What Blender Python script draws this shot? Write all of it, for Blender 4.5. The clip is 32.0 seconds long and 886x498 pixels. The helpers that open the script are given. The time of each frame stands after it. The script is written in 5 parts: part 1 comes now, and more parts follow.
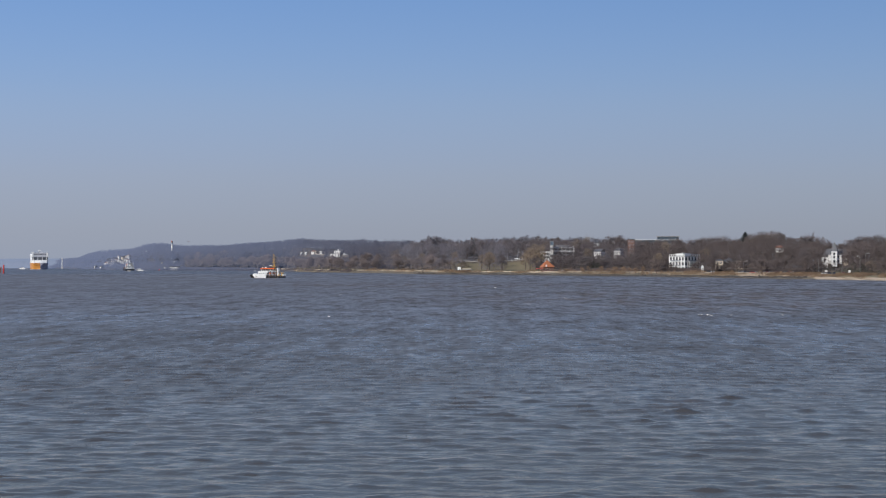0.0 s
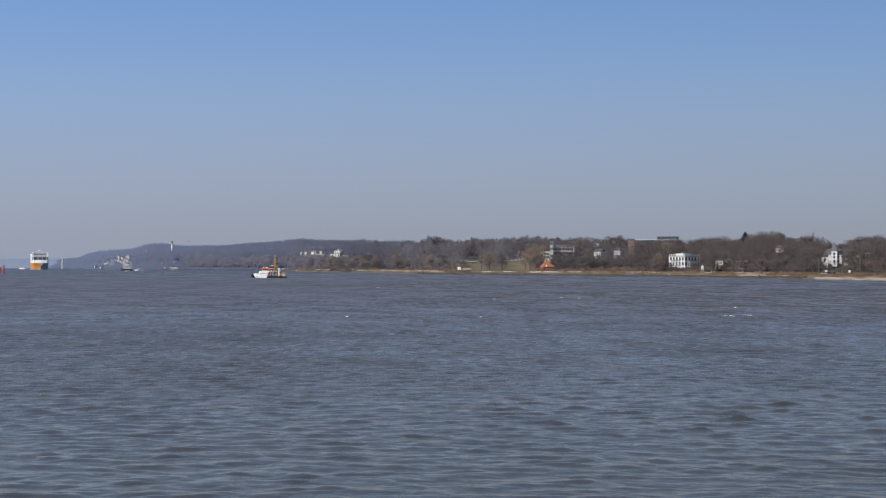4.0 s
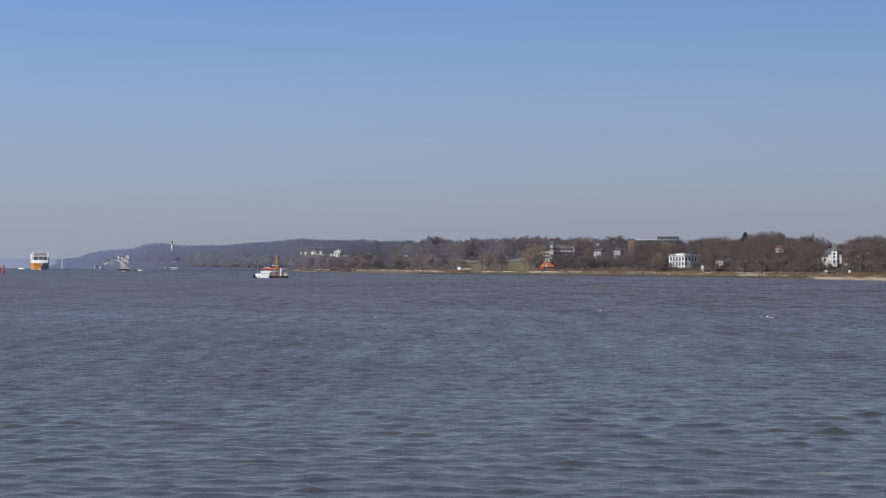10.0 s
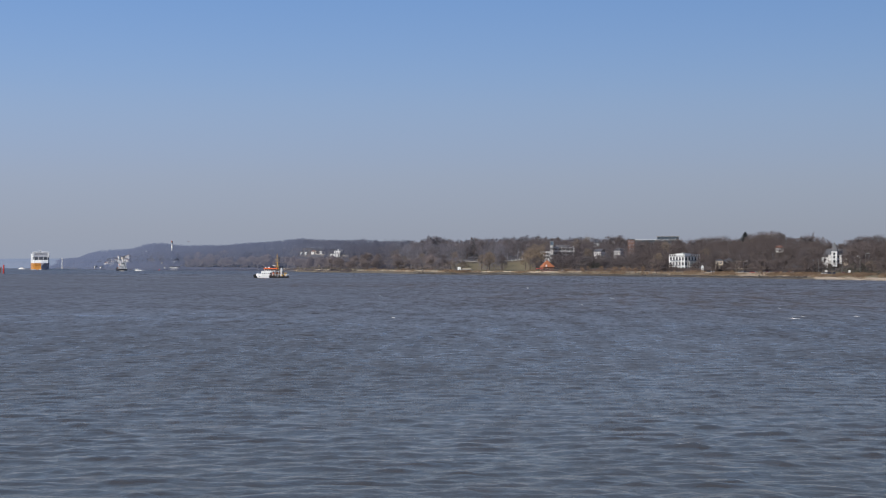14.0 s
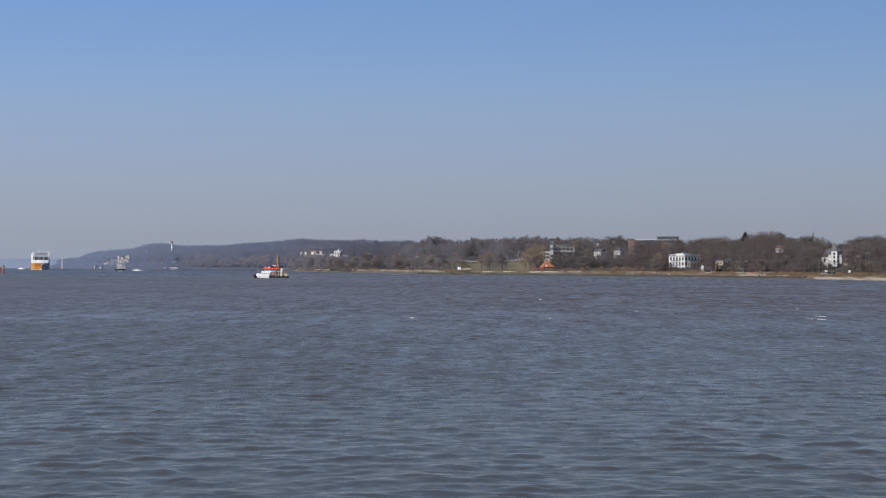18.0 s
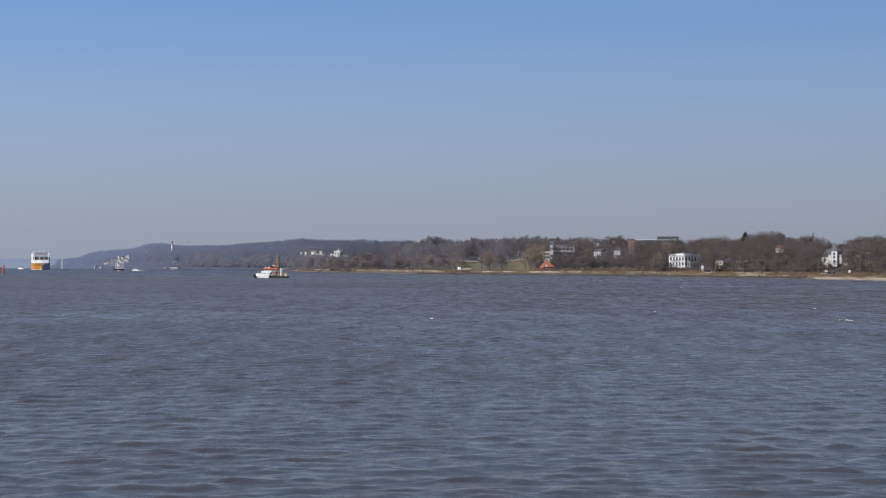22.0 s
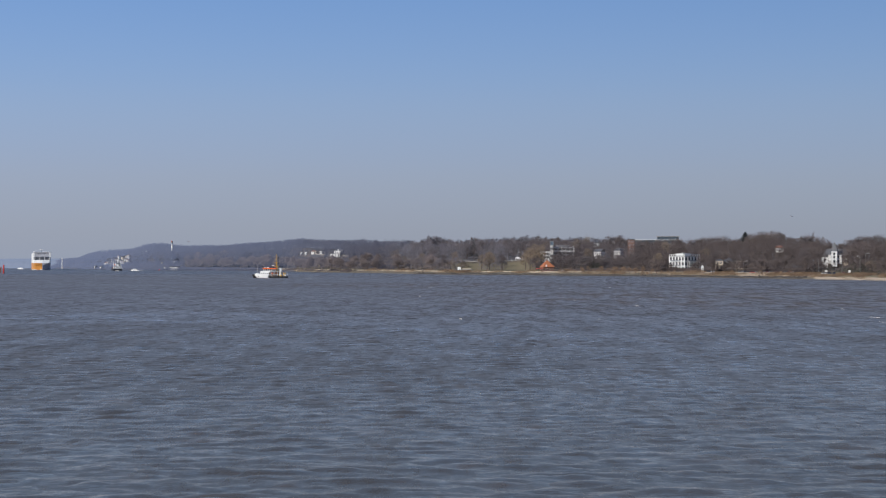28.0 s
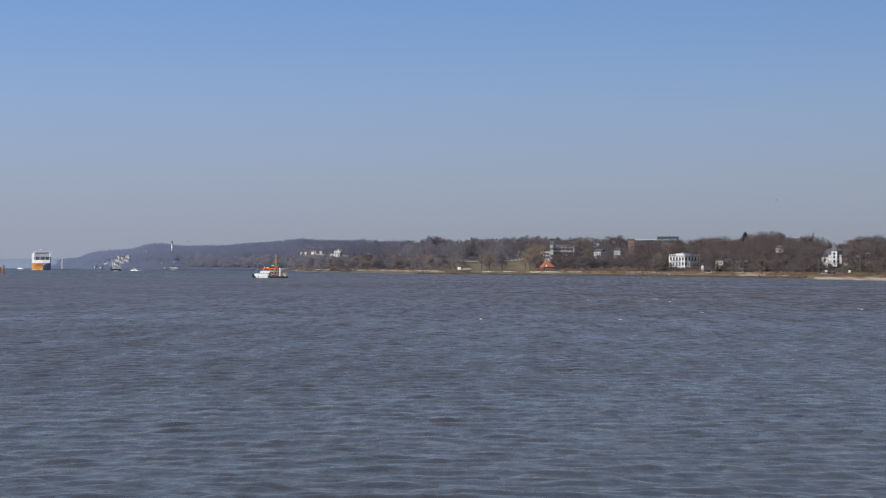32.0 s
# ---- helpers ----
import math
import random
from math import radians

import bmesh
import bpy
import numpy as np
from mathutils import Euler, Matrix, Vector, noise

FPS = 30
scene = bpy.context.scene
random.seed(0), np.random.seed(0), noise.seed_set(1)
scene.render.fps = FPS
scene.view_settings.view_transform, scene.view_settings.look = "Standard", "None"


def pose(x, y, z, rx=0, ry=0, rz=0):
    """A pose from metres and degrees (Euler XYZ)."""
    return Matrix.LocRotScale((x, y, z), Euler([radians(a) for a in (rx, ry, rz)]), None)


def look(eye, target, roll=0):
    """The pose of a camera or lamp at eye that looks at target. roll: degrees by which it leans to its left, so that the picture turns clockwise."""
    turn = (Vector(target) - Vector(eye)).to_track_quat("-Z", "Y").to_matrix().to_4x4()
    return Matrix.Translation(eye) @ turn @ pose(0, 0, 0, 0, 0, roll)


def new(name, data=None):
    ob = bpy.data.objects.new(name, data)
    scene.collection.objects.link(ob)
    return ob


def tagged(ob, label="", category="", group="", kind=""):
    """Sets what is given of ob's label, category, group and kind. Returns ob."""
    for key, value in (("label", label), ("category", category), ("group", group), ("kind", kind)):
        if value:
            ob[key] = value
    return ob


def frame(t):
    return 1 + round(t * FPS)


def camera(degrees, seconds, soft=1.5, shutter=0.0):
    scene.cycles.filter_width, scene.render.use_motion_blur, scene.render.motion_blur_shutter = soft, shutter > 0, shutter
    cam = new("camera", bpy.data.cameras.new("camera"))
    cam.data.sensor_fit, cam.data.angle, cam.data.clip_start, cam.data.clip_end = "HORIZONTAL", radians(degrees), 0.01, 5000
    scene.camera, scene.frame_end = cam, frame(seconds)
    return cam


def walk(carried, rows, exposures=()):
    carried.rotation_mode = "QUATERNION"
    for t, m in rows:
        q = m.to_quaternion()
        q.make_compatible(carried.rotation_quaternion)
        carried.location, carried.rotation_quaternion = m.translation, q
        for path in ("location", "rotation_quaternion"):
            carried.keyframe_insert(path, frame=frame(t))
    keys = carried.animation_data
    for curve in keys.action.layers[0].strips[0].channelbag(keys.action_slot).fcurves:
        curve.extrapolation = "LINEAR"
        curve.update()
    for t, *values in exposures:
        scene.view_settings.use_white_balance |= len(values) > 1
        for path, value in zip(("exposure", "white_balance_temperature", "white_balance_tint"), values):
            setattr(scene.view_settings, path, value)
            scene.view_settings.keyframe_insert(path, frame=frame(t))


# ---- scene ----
import collections

# ---- camera: on a tripod, ten metres over the river, looking down the reach ----
cam = camera(30.0, 32.0, soft=1.15)
walk(cam, [(0.0, pose(0.0, 0.0, 10.0, 90.45, 0, 0)), (32.0, pose(0.0, 0.0, 10.0, 90.45, 0, 0))])
scene.view_settings.exposure = 0.0

# ---- light: clear hazy spring noon, sun high over the left shoulder ----
SUN_FROM = Vector((-0.66, -0.56, 0.50)).normalized()
world = bpy.data.worlds.new("sky")
scene.world = world
world.use_nodes = True
wn = world.node_tree.nodes
sky = wn.new("ShaderNodeTexSky")
sky.sky_type, sky.sun_disc = "NISHITA", False
sky.sun_elevation = math.asin(SUN_FROM.z)
sky.sun_rotation = math.atan2(SUN_FROM.x, SUN_FROM.y)
sky.altitude, sky.air_density, sky.dust_density, sky.ozone_density = 0, 1.0, 1.0, 1.5
# river haze: the clear sky pales and greys smoothly towards the horizon, all round
wl = world.node_tree.links
wco, wsep, haze = wn.new("ShaderNodeTexCoord"), wn.new("ShaderNodeSeparateXYZ"), wn.new("ShaderNodeValToRGB")
wl.new(wco.outputs["Generated"], wsep.inputs[0])
wl.new(wsep.outputs["Z"], haze.inputs[0])
haze.color_ramp.elements[0].position, haze.color_ramp.elements[0].color = 0.0, (0.292, 0.332, 0.432, 1)
haze.color_ramp.elements[1].position, haze.color_ramp.elements[1].color = 1.0, (0.095, 0.160, 0.320, 1)
for stop, tone in ((0.025, (0.298, 0.342, 0.448)), (0.06, (0.292, 0.364, 0.520)), (0.105, (0.243, 0.365, 0.600)), (0.156, (0.175, 0.320, 0.620)), (0.19, (0.162, 0.300, 0.590)), (0.25, (0.152, 0.272, 0.530)), (0.42, (0.130, 0.225, 0.440))):
    haze.color_ramp.elements.new(stop).color = (*tone, 1)
haze.color_ramp.interpolation = "CARDINAL"
veil = wn.new("ShaderNodeMix")
veil.data_type = "RGBA"
veil.inputs["Factor"].default_value = 0.9
scaled = wn.new("ShaderNodeVectorMath")
scaled.operation, scaled.inputs["Scale"].default_value = "SCALE", 10.0
# and it is brighter on the sun's side
lean = wn.new("ShaderNodeMath")
lean.operation, lean.inputs[1].default_value, lean.inputs[2].default_value = "MULTIPLY_ADD", -2.6, 9.9
wl.new(wsep.outputs["X"], lean.inputs[0])
wl.new(lean.outputs[0], scaled.inputs["Scale"])
wl.new(haze.outputs[0], scaled.inputs[0])
wl.new(sky.outputs[0], veil.inputs["A"])
wl.new(scaled.outputs[0], veil.inputs["B"])
wl.new(veil.outputs["Result"], wn["Background"].inputs["Color"])
wn["Background"].inputs["Strength"].default_value = 0.1
sun = new("sun", bpy.data.lights.new("sun", "SUN"))
sun.data.energy, sun.data.angle, sun.data.color = 3.9, radians(0.6), (1.0, 0.95, 0.88)
sun.matrix_world = look(SUN_FROM * 500, (0, 0, 0))


# ---- materials ----
def material(name, colour, rough=0.7, metal=0.0, vary=0.12, scale=1.0, bump=0.0, spread=0.0, second=None, spots=4.0):
    """Noise-broken paint, stone, wood: two scales of tone, fine relief, a little difference from piece to piece."""
    m = bpy.data.materials.new(name)
    m.use_nodes = True
    n, l = m.node_tree.nodes, m.node_tree.links
    b = n["Principled BSDF"]
    b.inputs["Roughness"].default_value, b.inputs["Metallic"].default_value = rough, metal
    co = n.new("ShaderNodeTexCoord")
    fine, wide = n.new("ShaderNodeTexNoise"), n.new("ShaderNodeTexNoise")
    fine.inputs["Scale"].default_value, fine.inputs["Detail"].default_value = 3.0 / scale, 5
    wide.inputs["Scale"].default_value, wide.inputs["Detail"].default_value = 3.0 / scale / spots, 3
    for t in (fine, wide):
        l.new(co.outputs["Object"], t.inputs["Vector"])
    add = n.new("ShaderNodeMath")
    add.operation = "ADD"
    l.new(fine.outputs[0], add.inputs[0])
    l.new(wide.outputs[0], add.inputs[1])
    info = n.new("ShaderNodeObjectInfo")
    mul = n.new("ShaderNodeMath")
    mul.operation, mul.inputs[1].default_value = "MULTIPLY", spread
    l.new(info.outputs["Random"], mul.inputs[0])
    tot = n.new("ShaderNodeMath")
    tot.operation = "ADD"
    l.new(add.outputs[0], tot.inputs[0])
    l.new(mul.outputs[0], tot.inputs[1])
    ramp = n.new("ShaderNodeValToRGB")
    lo, hi = ramp.color_ramp.elements
    lo.position, hi.position = 0.0, 1.0
    second = second or [c * (1 - 2 * vary) for c in colour]
    lo.color = (*second, 1)
    hi.color = (*[min(0.9, c * (1 + vary)) for c in colour], 1)
    rng = n.new("ShaderNodeMapRange")
    rng.inputs["From Min"].default_value, rng.inputs["From Max"].default_value = 0.6, 1.4 + spread
    l.new(tot.outputs[0], rng.inputs["Value"])
    l.new(rng.outputs[0], ramp.inputs[0])
    l.new(ramp.outputs[0], b.inputs["Base Color"])
    if bump:
        bp = n.new("ShaderNodeBump")
        bp.inputs["Strength"].default_value, bp.inputs["Distance"].default_value = bump, 0.1 * scale
        l.new(fine.outputs[0], bp.inputs["Height"])
        l.new(bp.outputs[0], b.inputs["Normal"])
    return m


def water_material(name, bump, rough_low, rough_high, ripples, reach, streaks, gloss_tint, far_gloss_tint, mirror):
    """Silty river water: olive-brown body, glossy skin with tinted and patchily scaled reflection, ripples below the
    size of the built waves, slicks and silt.
    """
    m = bpy.data.materials.new(name)
    m.use_nodes = True
    n, l = m.node_tree.nodes, m.node_tree.links
    n.remove(n["Principled BSDF"])
    body, gloss, edge, both = n.new("ShaderNodeBsdfDiffuse"), n.new("ShaderNodeBsdfGlossy"), n.new("ShaderNodeFresnel"), n.new("ShaderNodeMixShader")
    edge.inputs["IOR"].default_value = 1.333
    l.new(body.outputs[0], both.inputs[1])
    l.new(gloss.outputs[0], both.inputs[2])
    l.new(both.outputs[0], n["Material Output"].inputs["Surface"])
    co, place = n.new("ShaderNodeTexCoord"), n.new("ShaderNodeNewGeometry")

    def noise_at(sx, sy, detail, grit=0.5, fixed=False):
        mp, t = n.new("ShaderNodeMapping"), n.new("ShaderNodeTexNoise")
        mp.inputs["Scale"].default_value = (1 / sx, 1 / sy, 1)
        t.inputs["Scale"].default_value, t.inputs["Detail"].default_value, t.inputs["Roughness"].default_value = 1.0, detail, grit
        l.new(place.outputs["Position"] if fixed else co.outputs["Object"], mp.inputs["Vector"])
        l.new(mp.outputs[0], t.inputs["Vector"])
        return t.outputs[0]

    def ranged(value, lo, hi, to_lo, to_hi):
        r = n.new("ShaderNodeMapRange")
        for key, v in (("From Min", lo), ("From Max", hi), ("To Min", to_lo), ("To Max", to_hi)):
            r.inputs[key].default_value = v
        l.new(value, r.inputs["Value"])
        return r.outputs[0]

    def calc(op, x, y, z=None):
        k = n.new("ShaderNodeMath")
        k.operation = op
        for i, v in enumerate((x, y, z)):
            if v is None:
                continue
            if isinstance(v, (int, float)):
                k.inputs[i].default_value = v
            else:
                l.new(v, k.inputs[i])
        return k.outputs[0]

    def patch(x, y, wide, deep, slant=0.0):
        """1 in the middle of a soft-edged stretch of the river, 0 outside it."""
        mp, d = n.new("ShaderNodeMapping"), n.new("ShaderNodeVectorMath")
        mp.vector_type = "TEXTURE"
        mp.inputs["Location"].default_value, mp.inputs["Rotation"].default_value, mp.inputs["Scale"].default_value = (x, y, 0), (0, 0, slant), (wide, deep, 1000)
        d.operation = "LENGTH"
        l.new(place.outputs["Position"], mp.inputs["Vector"])
        l.new(mp.outputs[0], d.inputs[0])
        return ranged(d.outputs["Value"], 0.45, 1.0, 1.0, 0.0)

    # silt boils up off the right bank; slick at left, reflection brightness painted in at right foreground
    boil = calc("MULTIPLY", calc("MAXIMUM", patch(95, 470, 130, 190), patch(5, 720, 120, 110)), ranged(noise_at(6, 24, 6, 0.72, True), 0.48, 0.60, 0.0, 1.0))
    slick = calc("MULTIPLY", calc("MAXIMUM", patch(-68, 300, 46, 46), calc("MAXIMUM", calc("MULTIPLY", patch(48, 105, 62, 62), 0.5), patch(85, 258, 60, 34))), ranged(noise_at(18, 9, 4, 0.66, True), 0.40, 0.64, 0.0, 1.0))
    silt = n.new("ShaderNodeValToRGB")
    silt.color_ramp.elements[0].position, silt.color_ramp.elements[1].position = 0.0, 1.0
    silt.color_ramp.elements[0].color = (0.062, 0.056, 0.052, 1)
    silt.color_ramp.elements[1].color = (0.150, 0.100, 0.066, 1)
    l.new(calc("ADD", calc("MULTIPLY", boil, 0.55), ranged(noise_at(5, 9, 5, 0.6), 0.56, 0.74, 0.0, 0.40)), silt.inputs[0])
    l.new(silt.outputs[0], body.inputs["Color"])
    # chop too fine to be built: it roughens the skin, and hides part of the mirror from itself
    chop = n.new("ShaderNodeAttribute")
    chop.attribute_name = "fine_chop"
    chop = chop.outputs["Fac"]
    # warm gloss tint counters the blue of the mirrored sky: reflection colour painted in
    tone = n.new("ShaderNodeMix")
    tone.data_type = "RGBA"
    tone.inputs["A"].default_value, tone.inputs["B"].default_value = (*gloss_tint, 1), (*far_gloss_tint, 1)
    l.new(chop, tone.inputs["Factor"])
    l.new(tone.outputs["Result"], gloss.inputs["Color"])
    mixed = ranged(calc("MULTIPLY_ADD", noise_at(*streaks[1], 5, 0.72), 1.3, noise_at(*streaks[0], 5, 0.65)), 0.92, 1.38, 0.0, 1.0)
    rough = calc("ADD", calc("MULTIPLY_ADD", chop, 0.17, rough_low), calc("MULTIPLY", mixed, calc("MULTIPLY_ADD", chop, 0.16, rough_high - rough_low)))
    l.new(calc("MULTIPLY_ADD", slick, -0.05, rough), gloss.inputs["Roughness"])
    # the left of the reach is calmer: weaker streaks in the mirror share
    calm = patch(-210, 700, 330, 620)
    # mirror share swings by noise: light and dark reflection streaks painted in
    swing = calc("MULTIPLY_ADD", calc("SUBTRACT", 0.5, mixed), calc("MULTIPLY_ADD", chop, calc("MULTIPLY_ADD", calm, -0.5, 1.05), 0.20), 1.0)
    # dull patches darken the reflection at left, placed to fit the camera's view
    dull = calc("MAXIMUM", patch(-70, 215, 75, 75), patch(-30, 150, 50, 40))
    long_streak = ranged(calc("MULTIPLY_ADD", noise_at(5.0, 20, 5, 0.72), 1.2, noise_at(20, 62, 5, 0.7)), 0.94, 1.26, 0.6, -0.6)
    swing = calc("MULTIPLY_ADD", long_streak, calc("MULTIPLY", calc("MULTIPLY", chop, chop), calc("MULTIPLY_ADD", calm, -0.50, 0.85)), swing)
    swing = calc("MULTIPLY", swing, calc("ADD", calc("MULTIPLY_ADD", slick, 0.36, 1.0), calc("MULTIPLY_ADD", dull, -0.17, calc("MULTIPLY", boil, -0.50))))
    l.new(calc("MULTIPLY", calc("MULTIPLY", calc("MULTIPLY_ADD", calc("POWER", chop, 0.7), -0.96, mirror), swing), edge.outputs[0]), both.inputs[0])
    total = None
    for sx, sy, detail, weight in ripples:
        total = calc("MULTIPLY_ADD", noise_at(sx, sy, detail), weight, total if total is not None else 0.0)
    bp = n.new("ShaderNodeBump")
    bp.inputs["Distance"].default_value = reach
    l.new(calc("MULTIPLY_ADD", boil, 0.5 * bump, ranged(noise_at(70, 60, 4), 0.38, 0.62, 0.55 * bump, bump)), bp.inputs["Strength"])
    l.new(total, bp.inputs["Height"])
    for node in (body, gloss, edge):
        l.new(bp.outputs[0], node.inputs["Normal"])
    return m


def glass_material(name, colour=(0.03, 0.035, 0.045)):
    m = bpy.data.materials.new(name)
    m.use_nodes = True
    b = m.node_tree.nodes["Principled BSDF"]
    b.inputs["Base Color"].default_value = (*colour, 1)
    b.inputs["Roughness"].default_value = 0.08
    return m


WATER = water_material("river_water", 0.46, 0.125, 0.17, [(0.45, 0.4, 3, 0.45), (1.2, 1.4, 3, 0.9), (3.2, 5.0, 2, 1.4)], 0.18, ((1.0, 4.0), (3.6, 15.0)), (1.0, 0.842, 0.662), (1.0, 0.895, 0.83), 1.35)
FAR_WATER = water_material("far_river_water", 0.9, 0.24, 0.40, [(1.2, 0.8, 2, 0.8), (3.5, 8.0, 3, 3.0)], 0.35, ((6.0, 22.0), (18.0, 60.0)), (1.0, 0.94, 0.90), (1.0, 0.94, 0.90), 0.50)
WET_STONE = material("wet_armour_stone", (0.085, 0.072, 0.062), 0.7, scale=1.0, vary=0.3, bump=0.5, spread=0.3)
STONE = material("embankment_stone", (0.34, 0.285, 0.23), 0.9, scale=1.5, vary=0.25, bump=0.5, spread=0.3)
BARK = material("bark", (0.13, 0.10, 0.085), 0.9, scale=0.6, vary=0.3, bump=0.5, spread=0.4)
TWIG_BROWN = material("bare_twigs_brown", (0.148, 0.117, 0.109), 0.9, scale=2.0, vary=0.25, spread=1.0)
# blue-grey cast of the distant air painted into these twigs
TWIG_HAZE_GREY = material("bare_twigs_haze_grey", (0.172, 0.160, 0.180), 0.9, scale=2.0, vary=0.22, spread=1.0)
TWIG_GOLD = material("willow_twigs", (0.27, 0.205, 0.145), 0.9, scale=2.0, vary=0.2, spread=0.8)
TWIG_PALE = material("pale_twigs", (0.262, 0.215, 0.202), 0.9, scale=2.0, vary=0.2, spread=0.8)
TILE_DARK = material("brown_roof_tile", (0.30, 0.13, 0.085), 0.8, scale=0.5, vary=0.2, bump=0.4)
# paler, greyer brown: thin haze put into the twig colour
TWIG_MID = material("mid_twigs", (0.158, 0.131, 0.132), 0.9, scale=2.0, vary=0.2, spread=0.8)
# distance haze put into the base colour as blue-grey
TWIG_HAZED = material("haze_tinted_twigs", (0.185,0.187,0.215), 0.9, scale=2.0, vary=0.15, spread=0.8)
EVERGREEN = material("evergreen_leaves", (0.052, 0.064, 0.044), 0.8, scale=0.8, vary=0.3, spread=0.5)
TWIG_RED = material("shrub_twigs", (0.285, 0.190, 0.120), 0.9, scale=1.5, vary=0.25, spread=0.8)
NEEDLES = material("conifer_needles", (0.10, 0.115, 0.12), 0.85, scale=1.0, vary=0.3, spread=0.5)
REED = material("dry_reed", (0.25, 0.185, 0.12), 0.95, scale=1.0, vary=0.25, spread=0.6)
WHITE = material("white_render", (0.80, 0.79, 0.76), 0.7, scale=1.5, vary=0.06)
CREAM = material("cream_render", (0.62, 0.52, 0.40), 0.8, scale=1.5, vary=0.1)
FACADE_DARK = material("dark_and_shaded_facade", (0.20, 0.20, 0.21), 0.7, scale=1.5, vary=0.15)
BRICK = material("red_brick", (0.235, 0.120, 0.088), 0.85, scale=0.6, vary=0.2, bump=0.3)
CONCRETE = material("grey_concrete", (0.42, 0.41, 0.40), 0.85, scale=1.5, vary=0.12)
DARK_PLINTH = material("dark_plinth", (0.095, 0.078, 0.068), 0.95, scale=1.0, vary=0.3, bump=0.4)
SLATE = material("slate_roof", (0.12, 0.12, 0.13), 0.6, scale=0.8, vary=0.2, bump=0.2)
TILE = material("orange_roof_tile", (0.46, 0.165, 0.075), 0.8, scale=0.5, vary=0.2, bump=0.4)
STEEL = material("grey_steel", (0.35, 0.36, 0.37), 0.45, metal=0.4, vary=0.1)
PANE = glass_material("window_glass")
HULL_BLACK = material("black_hull_paint", (0.025, 0.026, 0.03), 0.4, vary=0.15)
HULL_ORANGE = material("orange_hull_paint", (0.62, 0.27, 0.06), 0.5, vary=0.12, scale=4)
HULL_SHADE_BLUE = material("slate_blue_and_shade_paint", (0.46, 0.46, 0.54), 0.5, vary=0.12, scale=4)
SHIP_WHITE = material("ship_white_paint", (0.82, 0.82, 0.80), 0.45, vary=0.06, scale=2)
SIGNAL_ORANGE = material("signal_orange_paint", (0.85, 0.16, 0.04), 0.5, vary=0.08)
SIGNAL_RED = material("signal_red_paint", (0.62, 0.05, 0.04), 0.5, vary=0.12)
MAST_YELLOW = material("ochre_mast_paint", (0.62, 0.38, 0.07), 0.5, vary=0.1)
RUBBER = material("black_rubber", (0.02, 0.02, 0.02), 0.85, vary=0.2)
FOAM = material("white_foam", (0.64, 0.62, 0.59), 0.9, scale=0.5, vary=0.1, bump=0.3)
RUST = material("rusty_steel", (0.22, 0.09, 0.05), 0.85, scale=0.6, vary=0.3)
TIMBER = material("weathered_timber", (0.14, 0.11, 0.09), 0.9, scale=0.5, vary=0.3)


# ---- mesh helpers ----
def part(name, bm, mat, parent, label="", kind=""):
    me = bpy.data.meshes.new(name)
    bm.normal_update()
    bm.to_mesh(me)
    bm.free()
    me.materials.append(mat)
    ob = new(name, me)
    ob.parent = parent
    return tagged(ob, label, kind=kind)


def shared(name, me, parent, m, label=""):
    ob = new(name, me)
    ob.parent = parent
    ob.matrix_basis = m
    return tagged(ob, label)


def thing(name, m, label, category, group="", kind=""):
    ob = new(name)
    ob.matrix_basis = m
    return tagged(ob, label, category, group, kind)


def box(bm, x0, x1, y0, y1, z0, z1, bevel=0.0):
    made = bmesh.ops.create_cube(bm, size=1, matrix=Matrix.LocRotScale(((x0 + x1) / 2, (y0 + y1) / 2, (z0 + z1) / 2), None, (x1 - x0, y1 - y0, z1 - z0)))
    if bevel:
        edges = {e for v in made["verts"] for e in v.link_edges}
        bmesh.ops.bevel(bm, geom=list(edges), offset=bevel, segments=1, affect="EDGES")
    return bm


def rod(bm, p, q, r0, r1=None, n=6):
    p, q = Vector(p), Vector(q)
    m = Matrix.Translation((p + q) / 2) @ (q - p).to_track_quat("Z", "Y").to_matrix().to_4x4()
    bmesh.ops.create_cone(bm, cap_ends=True, segments=n, radius1=r0, radius2=r0 if r1 is None else r1, depth=(q - p).length, matrix=m)
    return bm


def prism(bm, outline, z0, z1, outline_top=None):
    """A solid from a plan outline, counter-clockwise, up to a second outline."""
    lo = [bm.verts.new((x, y, z0)) for x, y in outline]
    hi = [bm.verts.new((x, y, z1)) for x, y in (outline_top or outline)]
    k = len(lo)
    bm.faces.new(lo[::-1])
    bm.faces.new(hi)
    for i in range(k):
        bm.faces.new((lo[i], lo[(i + 1) % k], hi[(i + 1) % k], hi[i]))
    return bm


def B():
    return bmesh.new()


def grid_mesh(name, X, Y, Z, mat, smooth=True):
    """A sheet from three arrays of rows and columns."""
    r, c = X.shape
    me = bpy.data.meshes.new(name)
    me.vertices.add(r * c)
    me.vertices.foreach_set("co", np.stack((X, Y, Z), -1).astype(np.float32).ravel())
    i = np.arange(r * c).reshape(r, c)
    q = np.stack((i[:-1, :-1], i[:-1, 1:], i[1:, 1:], i[1:, :-1]), -1).reshape(-1, 4)
    me.loops.add(q.size)
    me.polygons.add(len(q))
    me.loops.foreach_set("vertex_index", q.ravel().astype(np.int32))
    me.polygons.foreach_set("loop_start", np.arange(0, q.size, 4, dtype=np.int32))
    me.update(calc_edges=True)
    me.polygons.foreach_set("use_smooth", np.full(len(q), smooth))
    me.materials.append(mat)
    return me


# ---- the river bank: shoreline, embankment, wooded bluff ----
def tangent(b):
    return math.tan(radians(b))


